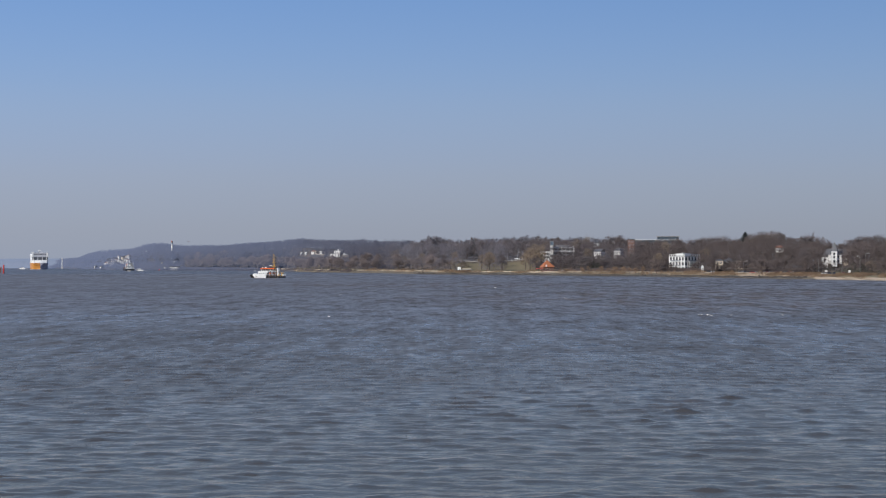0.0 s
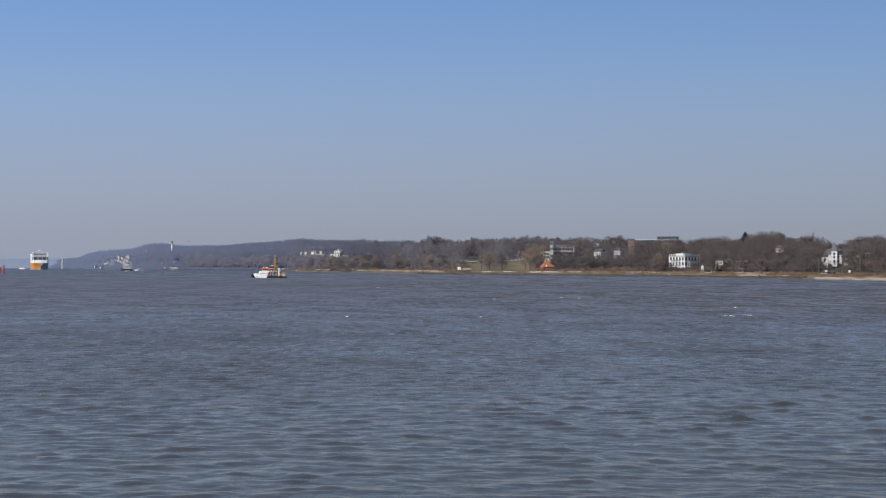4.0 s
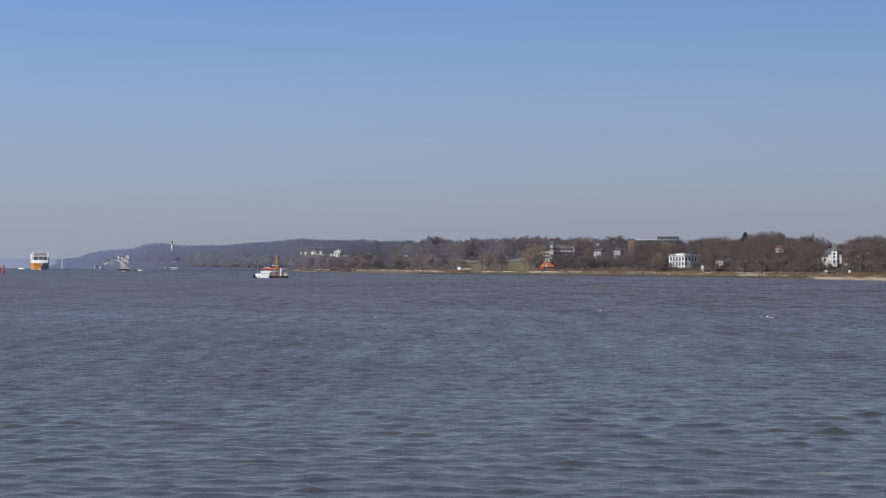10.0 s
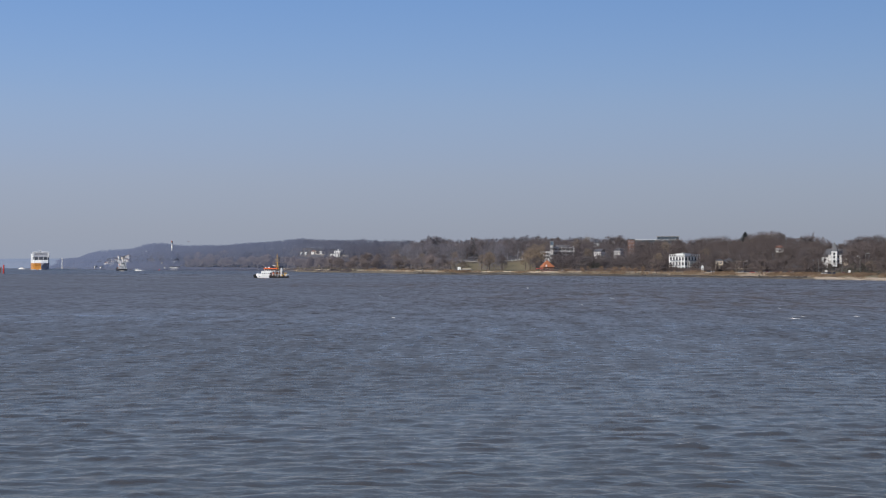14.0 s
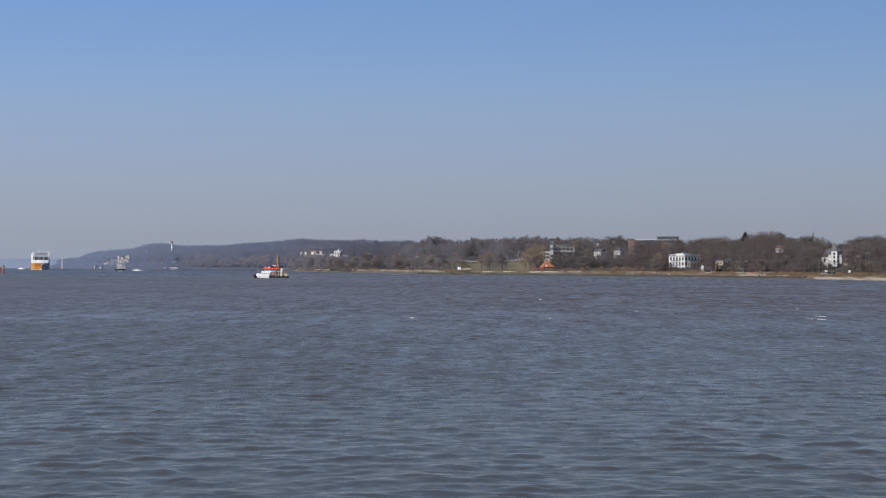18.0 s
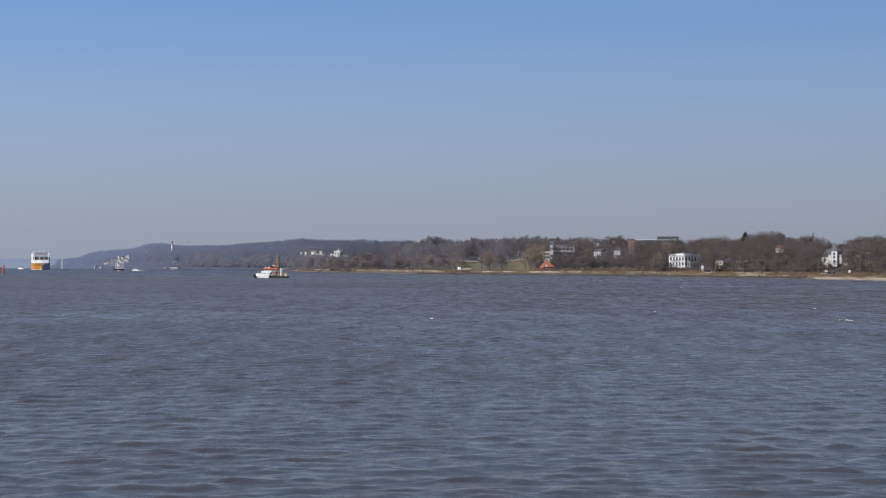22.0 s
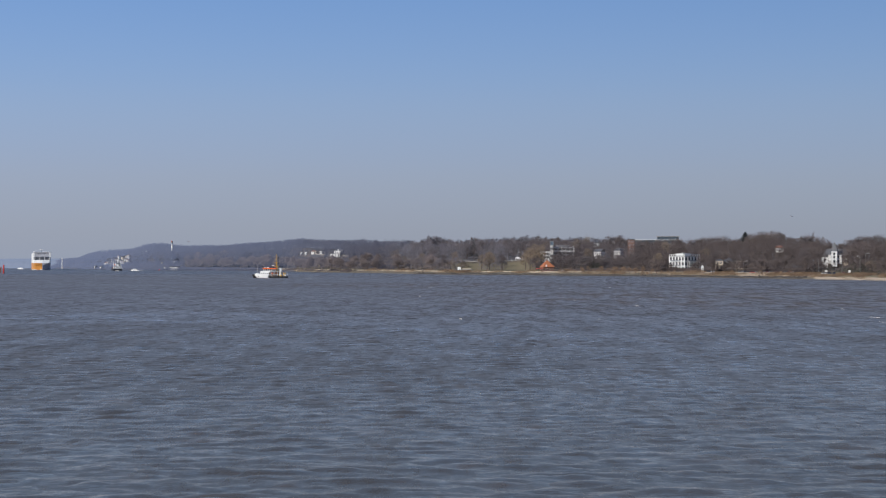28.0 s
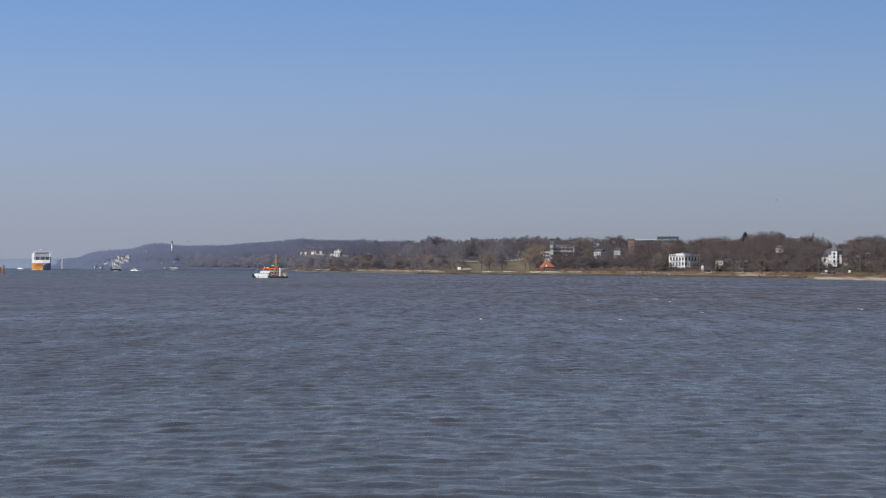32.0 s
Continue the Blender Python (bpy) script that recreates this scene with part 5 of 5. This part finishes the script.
def build_tug():
    """A buoy tender; forward is +x, the waterline at z = 0."""
    ob = thing("buoy_tender", Matrix.Identity(4), "white work boat with orange wheelhouse roof and ochre mast", "boat")
    hull = part("hull", loft(B(), [(-10.8, [(0.5, -1.2), (3.0, -0.4), (3.1, 1.1)]), (-6, [(0.5, -1.4), (3.3, -0.5), (3.4, 1.1)]), (2, [(0.5, -1.5), (3.3, -0.5), (3.4, 1.1)]), (7, [(0.4, -1.4), (2.4, -0.4), (3.0, 1.0)]), (10.0, [(0.05, -1.0), (0.5, -0.2), (1.6, 0.9)])]), HULL_BLACK, ob)
    part("forecastle", loft(B(), [(0.8, [(3.44, -0.3), (3.47, 0.6), (3.5, 2.3)]), (5.5, [(3.0, -0.3), (3.3, 0.6), (3.4, 2.5)]), (8.2, [(1.9, -0.2), (2.5, 0.7), (2.7, 2.8)]), (9.6, [(0.6, -0.1), (1.2, 0.7), (1.6, 2.4)])]), SHIP_WHITE, hull, "white raised forecastle")
    for y in (-1.3, 0.0, 1.3):
        part("bow_fender", rod(B(), (9.9, y, 0.1), (10.4, y, 2.2), 0.85, 0.75, 10), RUBBER, hull, "black rubber bow fender")
    part("fender_bar", rod(B(), (10.7, -1.9, 1.3), (10.7, 1.9, 1.3), 0.5, 0.5, 8), RUBBER, hull)
    for k in range(6):
        part("tyre_fender", rod(B(), (-9.5 + k * 2.0, 3.2, 0.75), (-9.5 + k * 2.0, 3.45, 0.75), 0.42, 0.42, 10), RUBBER, hull)
    part("deck", box(B(), -10.6, 0.9, -3.0, 3.0, 1.0, 1.14), RUST, hull)
    house_ = part("deckhouse", box(B(), -0.6, 6.0, -2.4, 2.4, 1.14, 4.3, 0.12), SHIP_WHITE, ob)
    part("engine_casing", box(B(), -5.2, -0.6, -1.5, 1.5, 1.14, 3.5, 0.08), RUST, ob, "rust-brown engine casing")
    for x in (-5.0, -3.2, -1.2):
        for y in (-2.2, 2.2):
            part("awning_post", rod(B(), (x, y, 1.14), (x, y, 4.4), 0.07, 0.07, 5), SHIP_WHITE, ob)
    part("boat_deck", box(B(), -5.4, -0.4, -2.4, 2.4, 4.1, 4.3, 0.04), SHIP_WHITE, ob)
    part("life_ring", rod(B(), (-1.6, 2.3, 3.0), (-1.6, 2.42, 3.0), 0.4, 0.4, 10), SIGNAL_ORANGE, ob)
    part("gas_locker", box(B(), -4.6, -3.2, 1.6, 2.5, 1.14, 2.3, 0.05), DECK_GREY, ob)
    part("cargo_crate", box(B(), -2.9, -1.9, 1.7, 2.6, 1.14, 2.0, 0.05), TIMBER, ob)
    for k in range(5):
        part("porthole", rod(B(), (0.3 + k * 1.2, 2.36, 2.9), (0.3 + k * 1.2, 2.46, 2.9), 0.3, 0.3, 8), PANE, house_)
    part("door", box(B(), -0.4, 0.3, 2.38, 2.46, 1.4, 3.4), TIMBER, house_)
    wh = part("wheelhouse", box(B(), -3.4, 4.0, -2.0, 2.0, 4.3, 5.5, 0.1), SHIP_WHITE, ob)
    for k in range(6):
        for s in (-1, 1):
            part("window", box(B(), -3.1 + k * 1.17, -2.2 + k * 1.17, s * 2.02 - 0.03, s * 2.02 + 0.03, 4.5, 5.4), PANE, wh)
    part("roof", box(B(), -4.4, 4.5, -2.5, 2.5, 5.5, 6.25, 0.12), SIGNAL_ORANGE, wh, "signal-orange wheelhouse roof")
    part("searchlight", box(B(), 3.2, 3.8, -0.3, 0.3, 6.25, 6.9, 0.08), SHIP_WHITE, wh)
    part("life_raft", rod(B(), (0.6, 1.6, 6.6), (1.9, 1.6, 6.6), 0.35, 0.35, 8), SHIP_WHITE, wh)
    mast = part("mast", rod(B(), (-3.7, 0, 1.14), (-3.7, 0, 15.0), 0.30, 0.13, 8), MAST_YELLOW, ob, "ochre mast")
    part("mast_leg", rod(B(), (-5.6, 0.8, 1.14), (-3.8, 0.1, 9.5), 0.14, 0.10, 6), MAST_YELLOW, mast)
    part("mast_leg", rod(B(), (-5.6, -0.8, 1.14), (-3.8, -0.1, 9.5), 0.14, 0.10, 6), MAST_YELLOW, mast)
    part("mast_platform", box(B(), -5.4, -2.2, -1.0, 1.0, 7.2, 7.45, 0.03), MAST_YELLOW, mast)
    part("mast_platform", box(B(), -4.8, -2.7, -0.7, 0.7, 9.6, 9.8, 0.03), MAST_YELLOW, mast)
    for z, w in ((11.4, 1.3), (13.2, 1.0), (14.2, 0.6)):
        part("crosstree", rod(B(), (-3.7 - w, 0, z), (-3.7 + w, 0, z), 0.09), MAST_YELLOW, mast)
        part("crosstree", rod(B(), (-3.7, -w, z), (-3.7, w, z), 0.09), MAST_YELLOW, mast)
    for z in (8.6, 10.4, 12.0):
        part("signal_shape", rod(B(), (-4.9, 0, z), (-4.9, 0, z + 1.0), 0.42, 0.42, 8), HULL_BLACK, mast, "black day signal")
    part("radar", box(B(), -2.6, -0.8, -0.2, 0.2, 7.5, 7.9, 0.05), SHIP_WHITE, mast)
    for y in (-1.7, 1.7):
        fun = part("funnel", box(B(), -7.0, -6.2, y - 0.45, y + 0.45, 1.14, 6.4, 0.1), SHIP_WHITE, ob)
        part("funnel_cap", box(B(), -7.02, -6.18, y - 0.47, y + 0.47, 6.4, 7.0, 0.05), HULL_BLACK, fun)
    crane = part("crane", rod(B(), (-8.7, 0.6, 1.1), (-8.7, 0.6, 3.2), 0.42, 0.36, 8), MAST_YELLOW, ob, "folded ochre deck crane")
    part("jib", rod(B(), (-8.7, 0.6, 3.1), (-4.6, 0.9, 4.3), 0.22, 0.16, 6), MAST_YELLOW, crane)
    part("winch", rod(B(), (-7.9, -0.9, 1.7), (-7.9, 0.9, 1.7), 0.55, 0.55, 10), STEEL, ob)
    part("locker", box(B(), -7.6, -6.9, 2.0, 2.8, 1.14, 2.4, 0.06), MAST_YELLOW, ob)
    part("locker", box(B(), -10.2, -9.4, 1.0, 2.4, 1.14, 2.2, 0.06), SHIP_WHITE, ob)
    part("deck_buoy", rod(B(), (-9.6, 0.6, 1.14), (-9.6, 0.6, 3.6), 0.5, 0.15, 8), MAST_YELLOW, ob)
    for s in (-1, 1):
        rail = part("rail", rod(B(), (-10.6, s * 3.0, 2.1), (0.6, s * 3.0, 2.1), 0.05, 0.05, 5), SHIP_WHITE, ob)
        for k in range(7):
            part("stanchion", rod(B(), (-10.5 + k * 1.8, s * 3.0, 1.0), (-10.5 + k * 1.8, s * 3.0, 2.1), 0.045, 0.045, 5), SHIP_WHITE, rail)
    part("stern_post", rod(B(), (-10.5, 0, 1.1), (-10.7, 0, 3.8), 0.07, 0.05, 5), SHIP_WHITE, ob)
    part("ladder", box(B(), -3.0, -2.5, 2.46, 2.56, 1.2, 4.3), STEEL, ob)
    part("jackstaff", rod(B(), (8.2, 0, 3.2), (8.4, 0, 5.6), 0.06, 0.05, 5), SHIP_WHITE, ob)
    return ob


SHIP_GREY = material("pale_ship_grey", (0.55, 0.55, 0.58), 0.5, vary=0.08, scale=2)


def build_roro():
    """A vehicle carrier seen bow on; forward is +x, the stem near the origin."""
    ob = thing("vehicle_carrier", Matrix.Identity(4), "tall orange-hulled vehicle carrier with white upper decks, bow on", "ship")
    def side(s, mat, label):
        bm = B()
        secs = [(-150, 11.0, 11.0, 11.0), (-25, 11.0, 11.0, 11.0), (-12, 9.6, 10.4, 11.0), (-5, 6.0, 8.2, 10.2), (-1, 1.2, 3.6, 7.8), (0.6, 0.03, 0.6, 4.5)]
        rings = []
        for x, y0, y1, y2 in secs:
            rings.append([bm.verts.new((x, 0, -2)), bm.verts.new((x, s * y0 * 0.9, -2)), bm.verts.new((x, s * y0, 0.4)), bm.verts.new((x, s * y1, 4.8)), bm.verts.new((x, s * y2, 8.6)), bm.verts.new((x, 0, 8.6))])
        for a, b in zip(rings, rings[1:]):
            for i in range(5):
                bm.faces.new((a[i], a[i + 1], b[i + 1], b[i]))
        bm.faces.new(rings[0])
        bm.faces.new(rings[-1])
        bmesh.ops.recalc_face_normals(bm, faces=bm.faces)
        return part("hull", bm, mat, ob, label)
    side(-1, HULL_ORANGE, "orange side of the hull")
    # shade of the side away from the sun put into its hull colour
    side(1, HULL_SHADE_BLUE, "shaded side of the hull, its shade painted slate-grey")
    up = part("superstructure", prism(B(), [(-148, -11), (-8, -10.9), (-2.5, -8.5), (-1.2, 0), (-2.5, 8.5), (-8, 10.9), (-148, 11)], 8.6, 12.6, [(-148, -11), (-10, -10.9), (-5, -9.5), (-3.8, 0), (-5, 9.5), (-10, 10.9), (-148, 11)]), SHIP_WHITE, ob)
    part("mooring_deck", prism(B(), [(-20, -10.6), (-10.5, -10.2), (-5.5, -8.6), (-4.4, 0), (-5.5, 8.6), (-10.5, 10.2), (-20, 10.6)], 12.6, 16.6), DECK_GREY, up, "dark grey open mooring deck")
    for y in (-9.2, -3.2, 3.0, 8.8):
        part("deck_post", box(B(), -5.6, -4.3, y - 0.35, y + 0.35, 12.6, 16.6), SHIP_WHITE, up)
    br = part("bridge", box(B(), -20, -9, -11.0, 11.0, 16.6, 22.4, 0.3), SHIP_GREY, ob, "pale grey bridge front")
    part("bridge_wing", box(B(), -12, -8.8, -11.2, -8.6, 16.6, 23.4, 0.2), SHIP_WHITE, ob)
    part("bridge_wing", box(B(), -12, -8.8, 8.6, 11.2, 16.6, 22.8, 0.2), SHIP_WHITE, ob)
    part("bridge_roof", box(B(), -20.5, -8.6, -11.3, 11.3, 22.4, 22.9, 0.1), SHIP_WHITE, ob)
    for k in range(11):
        part("window", box(B(), -8.98, -8.9, -8.4 + k * 1.55, -7.2 + k * 1.55, 20.2, 21.0), PANE, br)
    bm = B()
    for k in range(9):
        rod(bm, (-10, -11 + k * 2.75, 22.9), (-10, -11 + k * 2.75, 24.0), 0.08, 0.08, 5)
    rod(bm, (-10, -11, 24.0), (-10, 11, 24.0), 0.09, 0.09, 5)
    part("rail", bm, SHIP_WHITE, br)
    part("deck_block", box(B(), -148, -22, -10.9, 10.9, 12.6, 21.5, 0.3), SHIP_WHITE, ob)
    mast = part("mast", rod(B(), (-15, -1, 22.6), (-15, -1, 27.0), 0.7, 0.35, 8), STEEL, ob)
    part("radar", box(B(), -15.2, -14.6, -2.8, 0.8, 25.6, 26.2), SHIP_WHITE, mast)
    part("funnel", box(B(), -120, -112, 2, 7, 21.5, 24, 0.5), HULL_SHADE_BLUE, ob)
    part("anchor", box(B(), -3.4, -2.6, -8.0, -6.9, 7.2, 9.0, 0.2), HULL_BLACK, ob)
    part("bow_wave", prism(B(), [(2.0, 0), (-3, -3.4), (-14, -12.6), (-20, -13), (-6, -5.6), (-6, 5.6), (-20, 13), (-14, 12.6), (-3, 3.4)][::-1], -0.3, 0.35), FOAM, ob)
    return ob


def build_coaster():
    """A short-sea trader going down river; forward is +x, deckhouse aft."""
    ob = thing("coaster", Matrix.Identity(4), "small black-hulled coaster with white wheelhouse and masts", "ship")
    part("hull", loft(B(), [(-36, [(0.5, -1), (4.6, 0), (5.0, 2.6)]), (20, [(0.5, -1), (4.8, 0), (5.0, 2.6)]), (30, [(0.3, -1), (2.6, 0), (4.4, 3.4)]), (35, [(0.05, -1), (0.2, 0), (0.9, 4.2)])]), HULL_BLACK, ob)
    part("bulwark", box(B(), -36.1, -35.8, -4.9, 4.9, 2.6, 3.3, 0.05), SHIP_WHITE, ob)
    d = part("deckhouse", box(B(), -34, -24, -4.0, 3.0, 2.6, 5.6, 0.15), SHIP_WHITE, ob)
    part("boat_deck", box(B(), -35, -23.4, -4.6, 4.6, 5.6, 5.85, 0.05), SHIP_WHITE, ob)
    w = part("wheelhouse", box(B(), -31.5, -26, -2.4, 2.4, 5.85, 9.0, 0.15), SHIP_WHITE, ob)
    for k in range(4):
        part("window", box(B(), -25.98, -25.9, -2.0 + k * 1.05, -1.2 + k * 1.05, 7.4, 8.4), PANE, w)
        part("window", box(B(), -31.6, -31.52, -2.0 + k * 1.05, -1.2 + k * 1.05, 7.4, 8.4), PANE, w)
    for k in range(4):
        part("window", box(B(), -34.08, -34.02, -3.2 + k * 1.6, -2.4 + k * 1.6, 3.6, 4.6), PANE, d)
    part("roof", box(B(), -32, -25.4, -2.9, 2.9, 9.0, 9.2, 0.05), SHIP_WHITE, w)
    boat = part("lifeboat", box(B(), -33.5, -29.5, 2.9, 4.4, 6.2, 7.4, 0.4), SIGNAL_ORANGE, ob, "orange lifeboat")
    part("davit", rod(B(), (-33.8, 4.5, 5.8), (-33.8, 3.4, 8.4), 0.12, 0.1, 6), SHIP_WHITE, boat)
    fun = part("funnel", box(B(), -34, -32, -2.8, -1.0, 5.85, 8.6, 0.1), HULL_BLACK, ob)
    part("funnel_band", box(B(), -34.05, -31.95, -2.85, -0.95, 7.2, 7.8), SHIP_WHITE, fun)
    part("hatch", box(B(), -20, 22, -3.8, 3.8, 2.6, 3.8, 0.1), RUST, ob)
    m = part("mast", rod(B(), (-28, 0, 9.2), (-28, 0, 13.6), 0.28, 0.14, 6), SHIP_WHITE, ob)
    part("crosstree", rod(B(), (-28, -1.8, 11.8), (-28, 1.8, 11.8), 0.14), SHIP_WHITE, m)
    for y in (-4.2, 4.2):
        part("samson_post", rod(B(), (-21, y, 2.6), (-21, y, 10.2), 0.24, 0.18, 6), SHIP_WHITE, ob)
    part("foremast", rod(B(), (28, 0, 3.4), (28, 0, 12), 0.26, 0.14, 6), SHIP_WHITE, ob)
    part("derrick", rod(B(), (28, 0, 4.4), (16, 2.4, 9.4), 0.16, 0.12, 6), MAST_YELLOW, ob)
    part("stern_wash", prism(B(), [(-36, 3.6), (-36, -3.6), (-46, -2.6), (-52, 0), (-46, 2.6)][::-1], -0.3, 0.2), FOAM, ob)
    return ob


def build_launch(name, label):
    ob = thing(name, Matrix.Identity(4), label, "boat")
    part("hull", loft(B(), [(-4.5, [(0.3, -0.5), (1.3, 0), (1.5, 0.9)]), (2, [(0.3, -0.5), (1.4, 0), (1.6, 1.0)]), (4.8, [(0.02, -0.3), (0.1, 0.1), (0.3, 1.4)])]), SHIP_WHITE, ob)
    c = part("cabin", box(B(), -1.6, 2.0, -1.1, 1.1, 0.9, 2.4, 0.15), SHIP_WHITE, ob)
    for s in (-1, 1):
        part("window", box(B(), -1.2, 1.6, s * 1.12 - 0.02, s * 1.12 + 0.02, 1.5, 2.1), PANE, c)
    part("mast", rod(B(), (0, 0, 2.4), (0, 0, 3.8), 0.05, 0.04, 5), STEEL, ob)
    part("bow_wave", prism(B(), [(4.9, 0), (3, 1.5), (-6, 2.6), (-9, 1.0), (-9, -1.0), (-6, -2.6), (3, -1.5)], -0.2, 0.18), FOAM, ob)
    return ob


tug = build_tug()
roro = build_roro()
coaster = build_coaster()
launch = build_launch("motor_launch", "small white motor launch throwing up a wake")
far_launch = build_launch("motor_launch", "small white motor boat far down the river")


# ---- foam, cars on the slope road, a gull ----
def foam_streak(seed, length, wide, label="white broken wave crest drifting with the current"):
    """A torn, low ridge of foam."""
    rng = random.Random(seed)
    ob = thing("foam_streak", Matrix.Identity(4), label, "foam", "foam on the river")
    bm = B()
    n = max(5, int(length * 1.6))
    for i in range(n):
        f = (i + rng.uniform(-0.3, 0.3)) / (n - 1) - 0.5
        if rng.random() < 0.08:
            continue
        swell = 1.15 - 1.6 * abs(f)
        r = length / n * rng.uniform(0.35, 0.75)
        bmesh.ops.create_icosphere(bm, subdivisions=2, radius=1, matrix=Matrix.LocRotScale((f * length, 0.05 * length * math.sin(f * 4 + seed) + rng.uniform(-0.5, 0.5) * wide, 0.02), Euler((0, 0, rng.uniform(-0.25, 0.25))), (r, wide * swell * rng.uniform(0.5, 1.3), 0.09 * swell)))
    for v in bm.verts:
        v.co += Vector(noise.noise_vector(v.co * 3.0)) * 0.05
    part("crest", bm, FOAM, ob)
    bm = B()
    for i in range(9):
        x, y, r = rng.uniform(-0.6, 0.6) * length, rng.uniform(-2.5, 2.5) * wide, rng.uniform(0.02, 0.05)
        bmesh.ops.create_icosphere(bm, subdivisions=1, radius=r, matrix=Matrix.LocRotScale((x, y, 0.04), None, (2.2, 1, 0.8)))
    part("flecks", bm, FOAM, ob)
    return ob


STREAKS = []
rng_f = random.Random(12)
# first place, drift speed: the current sets to the right
STREAKS.append((foam_streak(1, 4.6, 0.14), 49.5, 311, 0.86, -1.35, 0.05))
for k in range(24):
    dist = rng_f.uniform(300, 690)
    x = rng_f.uniform(-0.05, 0.30) * dist - 10
    STREAKS.append((foam_streak(10 + k, rng_f.uniform(0.9, 3.0), rng_f.uniform(0.05, 0.10)), x, dist, 0.86, -0.5, rng_f.uniform(-0.10, 0.02)))
for k in range(7):
    dist = rng_f.uniform(640, 840)
    STREAKS.append((foam_streak(40 + k, rng_f.uniform(1.2, 3.2), rng_f.uniform(0.06, 0.12)), rng_f.uniform(-0.075, 0.06) * dist, dist, 0.5, -0.2, -0.08))
wake = foam_streak(77, 6.0, 0.35, "short white wake astern of the work boat")

slope_car = car(Matrix.Identity(4), CAR_PAINT[0], "white car driving along the slope road", grp="traffic on the slope road")
slope_van = car(Matrix.Identity(4), CAR_PAINT[0], "white van driving along the slope road", van=True, grp="traffic on the slope road")


def build_gull():
    ob = thing("gull", Matrix.Identity(4), "grey gull gliding over the river", "bird")
    bm = B()
    bmesh.ops.create_uvsphere(bm, u_segments=10, v_segments=6, radius=0.14, matrix=Matrix.LocRotScale((0, 0, 0), None, (2.0, 1, 1)))
    part("body", bm, CONCRETE, ob)
    for s in (-1, 1):
        part("wing", prism(B(), [(0.14, 0), (-0.12, 0), (-0.10, s * 0.35), (-0.22, s * 0.75), (-0.02, s * 0.45)][::s], 0.02, 0.05), SLATE, ob)
    part("tail", prism(B(), [(-0.22, 0.04), (-0.48, 0.12), (-0.48, -0.12), (-0.22, -0.04)], -0.01, 0.02), WHITE, ob)
    part("beak", rod(B(), (0.26, 0, 0), (0.38, 0, -0.02), 0.035, 0.01, 6), MAST_YELLOW, ob)
    return ob


gull = build_gull()


# ---- what moves ----
def on_river(b, dist, heading, pitch=0.0, roll=0.0):
    """A vessel's pose afloat: bearing, distance, heading in degrees from +x."""
    return pose(tangent(b) * dist, dist, 0, roll, pitch, heading)


def motions():
    drift = [(0, -6.038), (3, -6.019), (6, -5.98), (9, -5.955), (13, -5.932), (17, -5.928), (21, -5.932), (25, -5.951), (29, -5.965), (32, -5.974)]
    walk(tug, [(t, on_river(b, 1040, 176 + 1.5 * math.sin(t * 0.2), 0.5 * math.sin(t * 1.7), 0.8 * math.sin(t * 1.3))) for t, b in drift])
    walk(roro, [(0, on_river(-13.69, 2280, -75.0)), (16, on_river(-13.655, 2195, -75.0)), (32, on_river(-13.61, 2110, -75.0))])
    walk(coaster, [(0, on_river(-10.778, 1890, 104)), (16, on_river(-11.043, 1905, 104)), (32, on_river(-11.212, 1920, 104))])
    walk(launch, [(t, on_river(b, 1880, 170)) for t, b in ((0, -10.40), (6, -10.44), (16, -10.48), (24, -10.52), (32, -10.56))])
    walk(far_launch, [(0, on_river(-14.267, 2330, 160)), (32, on_river(-14.34, 2330, 160))])
    for ob, x, y, vx, vy, z in STREAKS:
        walk(ob, [(t, pose(x + vx * t, y + vy * t, z + 0.05 * math.sin(t * 1.1 + x), 0, 0, -70 + 5 * math.sin(t * 0.3 + y))) for t in range(0, 33, 4)])
    walk(wake, [(t, pose(tangent(-5) * 985 + 0.25 * t, 985, 0.02 + 0.10 * math.sin(t * 0.9), 0, 0, 4)) for t in range(0, 33, 4)])
    def slope_road(b, heading):
        q = site(b, 150)
        return pose(q.x, q.y, ground(b, 150) + 0.5, 0, 0, heading)
    walk(slope_car, [(0, slope_road(2.564, 172)), (8, slope_road(0.901, 172)), (17, slope_road(-0.764, 172)), (32, slope_road(-3.501, 165))])
    walk(slope_van, [(0, slope_road(-3.364, -15)), (12, slope_road(-0.862, -8)), (21, slope_road(1.077, -8)), (28, slope_road(2.603, -8)), (32, slope_road(3.384, -8))])
    def air(b, y, dist, heading, bank):
        return pose(tangent(b) * dist, dist, y, bank, 0, heading)
    walk(gull, [(0, air(21.896, 26.077, 560, 180, 0)), (20, air(17.739, 25.311, 560, 180, 5)), (26, air(13.38, 25.12, 560, 170, 5)), (28.5, air(11.814, 25.503, 560, 110, 25)), (29.5, air(12.02, 25.503, 560, 40, 25)), (30.5, air(12.076, 25.694, 560, 100, 25)), (31, air(11.908, 26.651, 560, 150, 20)), (31.6, air(11.626, 29.331, 560, 170, 15)), (32, air(11.382, 31.053, 560, 175, 15))])
    walk(waves_a, [(0, pose(0, 0, 0)), (32, pose(44, -66, 0))])
    walk(waves_b, [(0, pose(0, 0, 0)), (32, pose(22, -42, 0))])


motions()
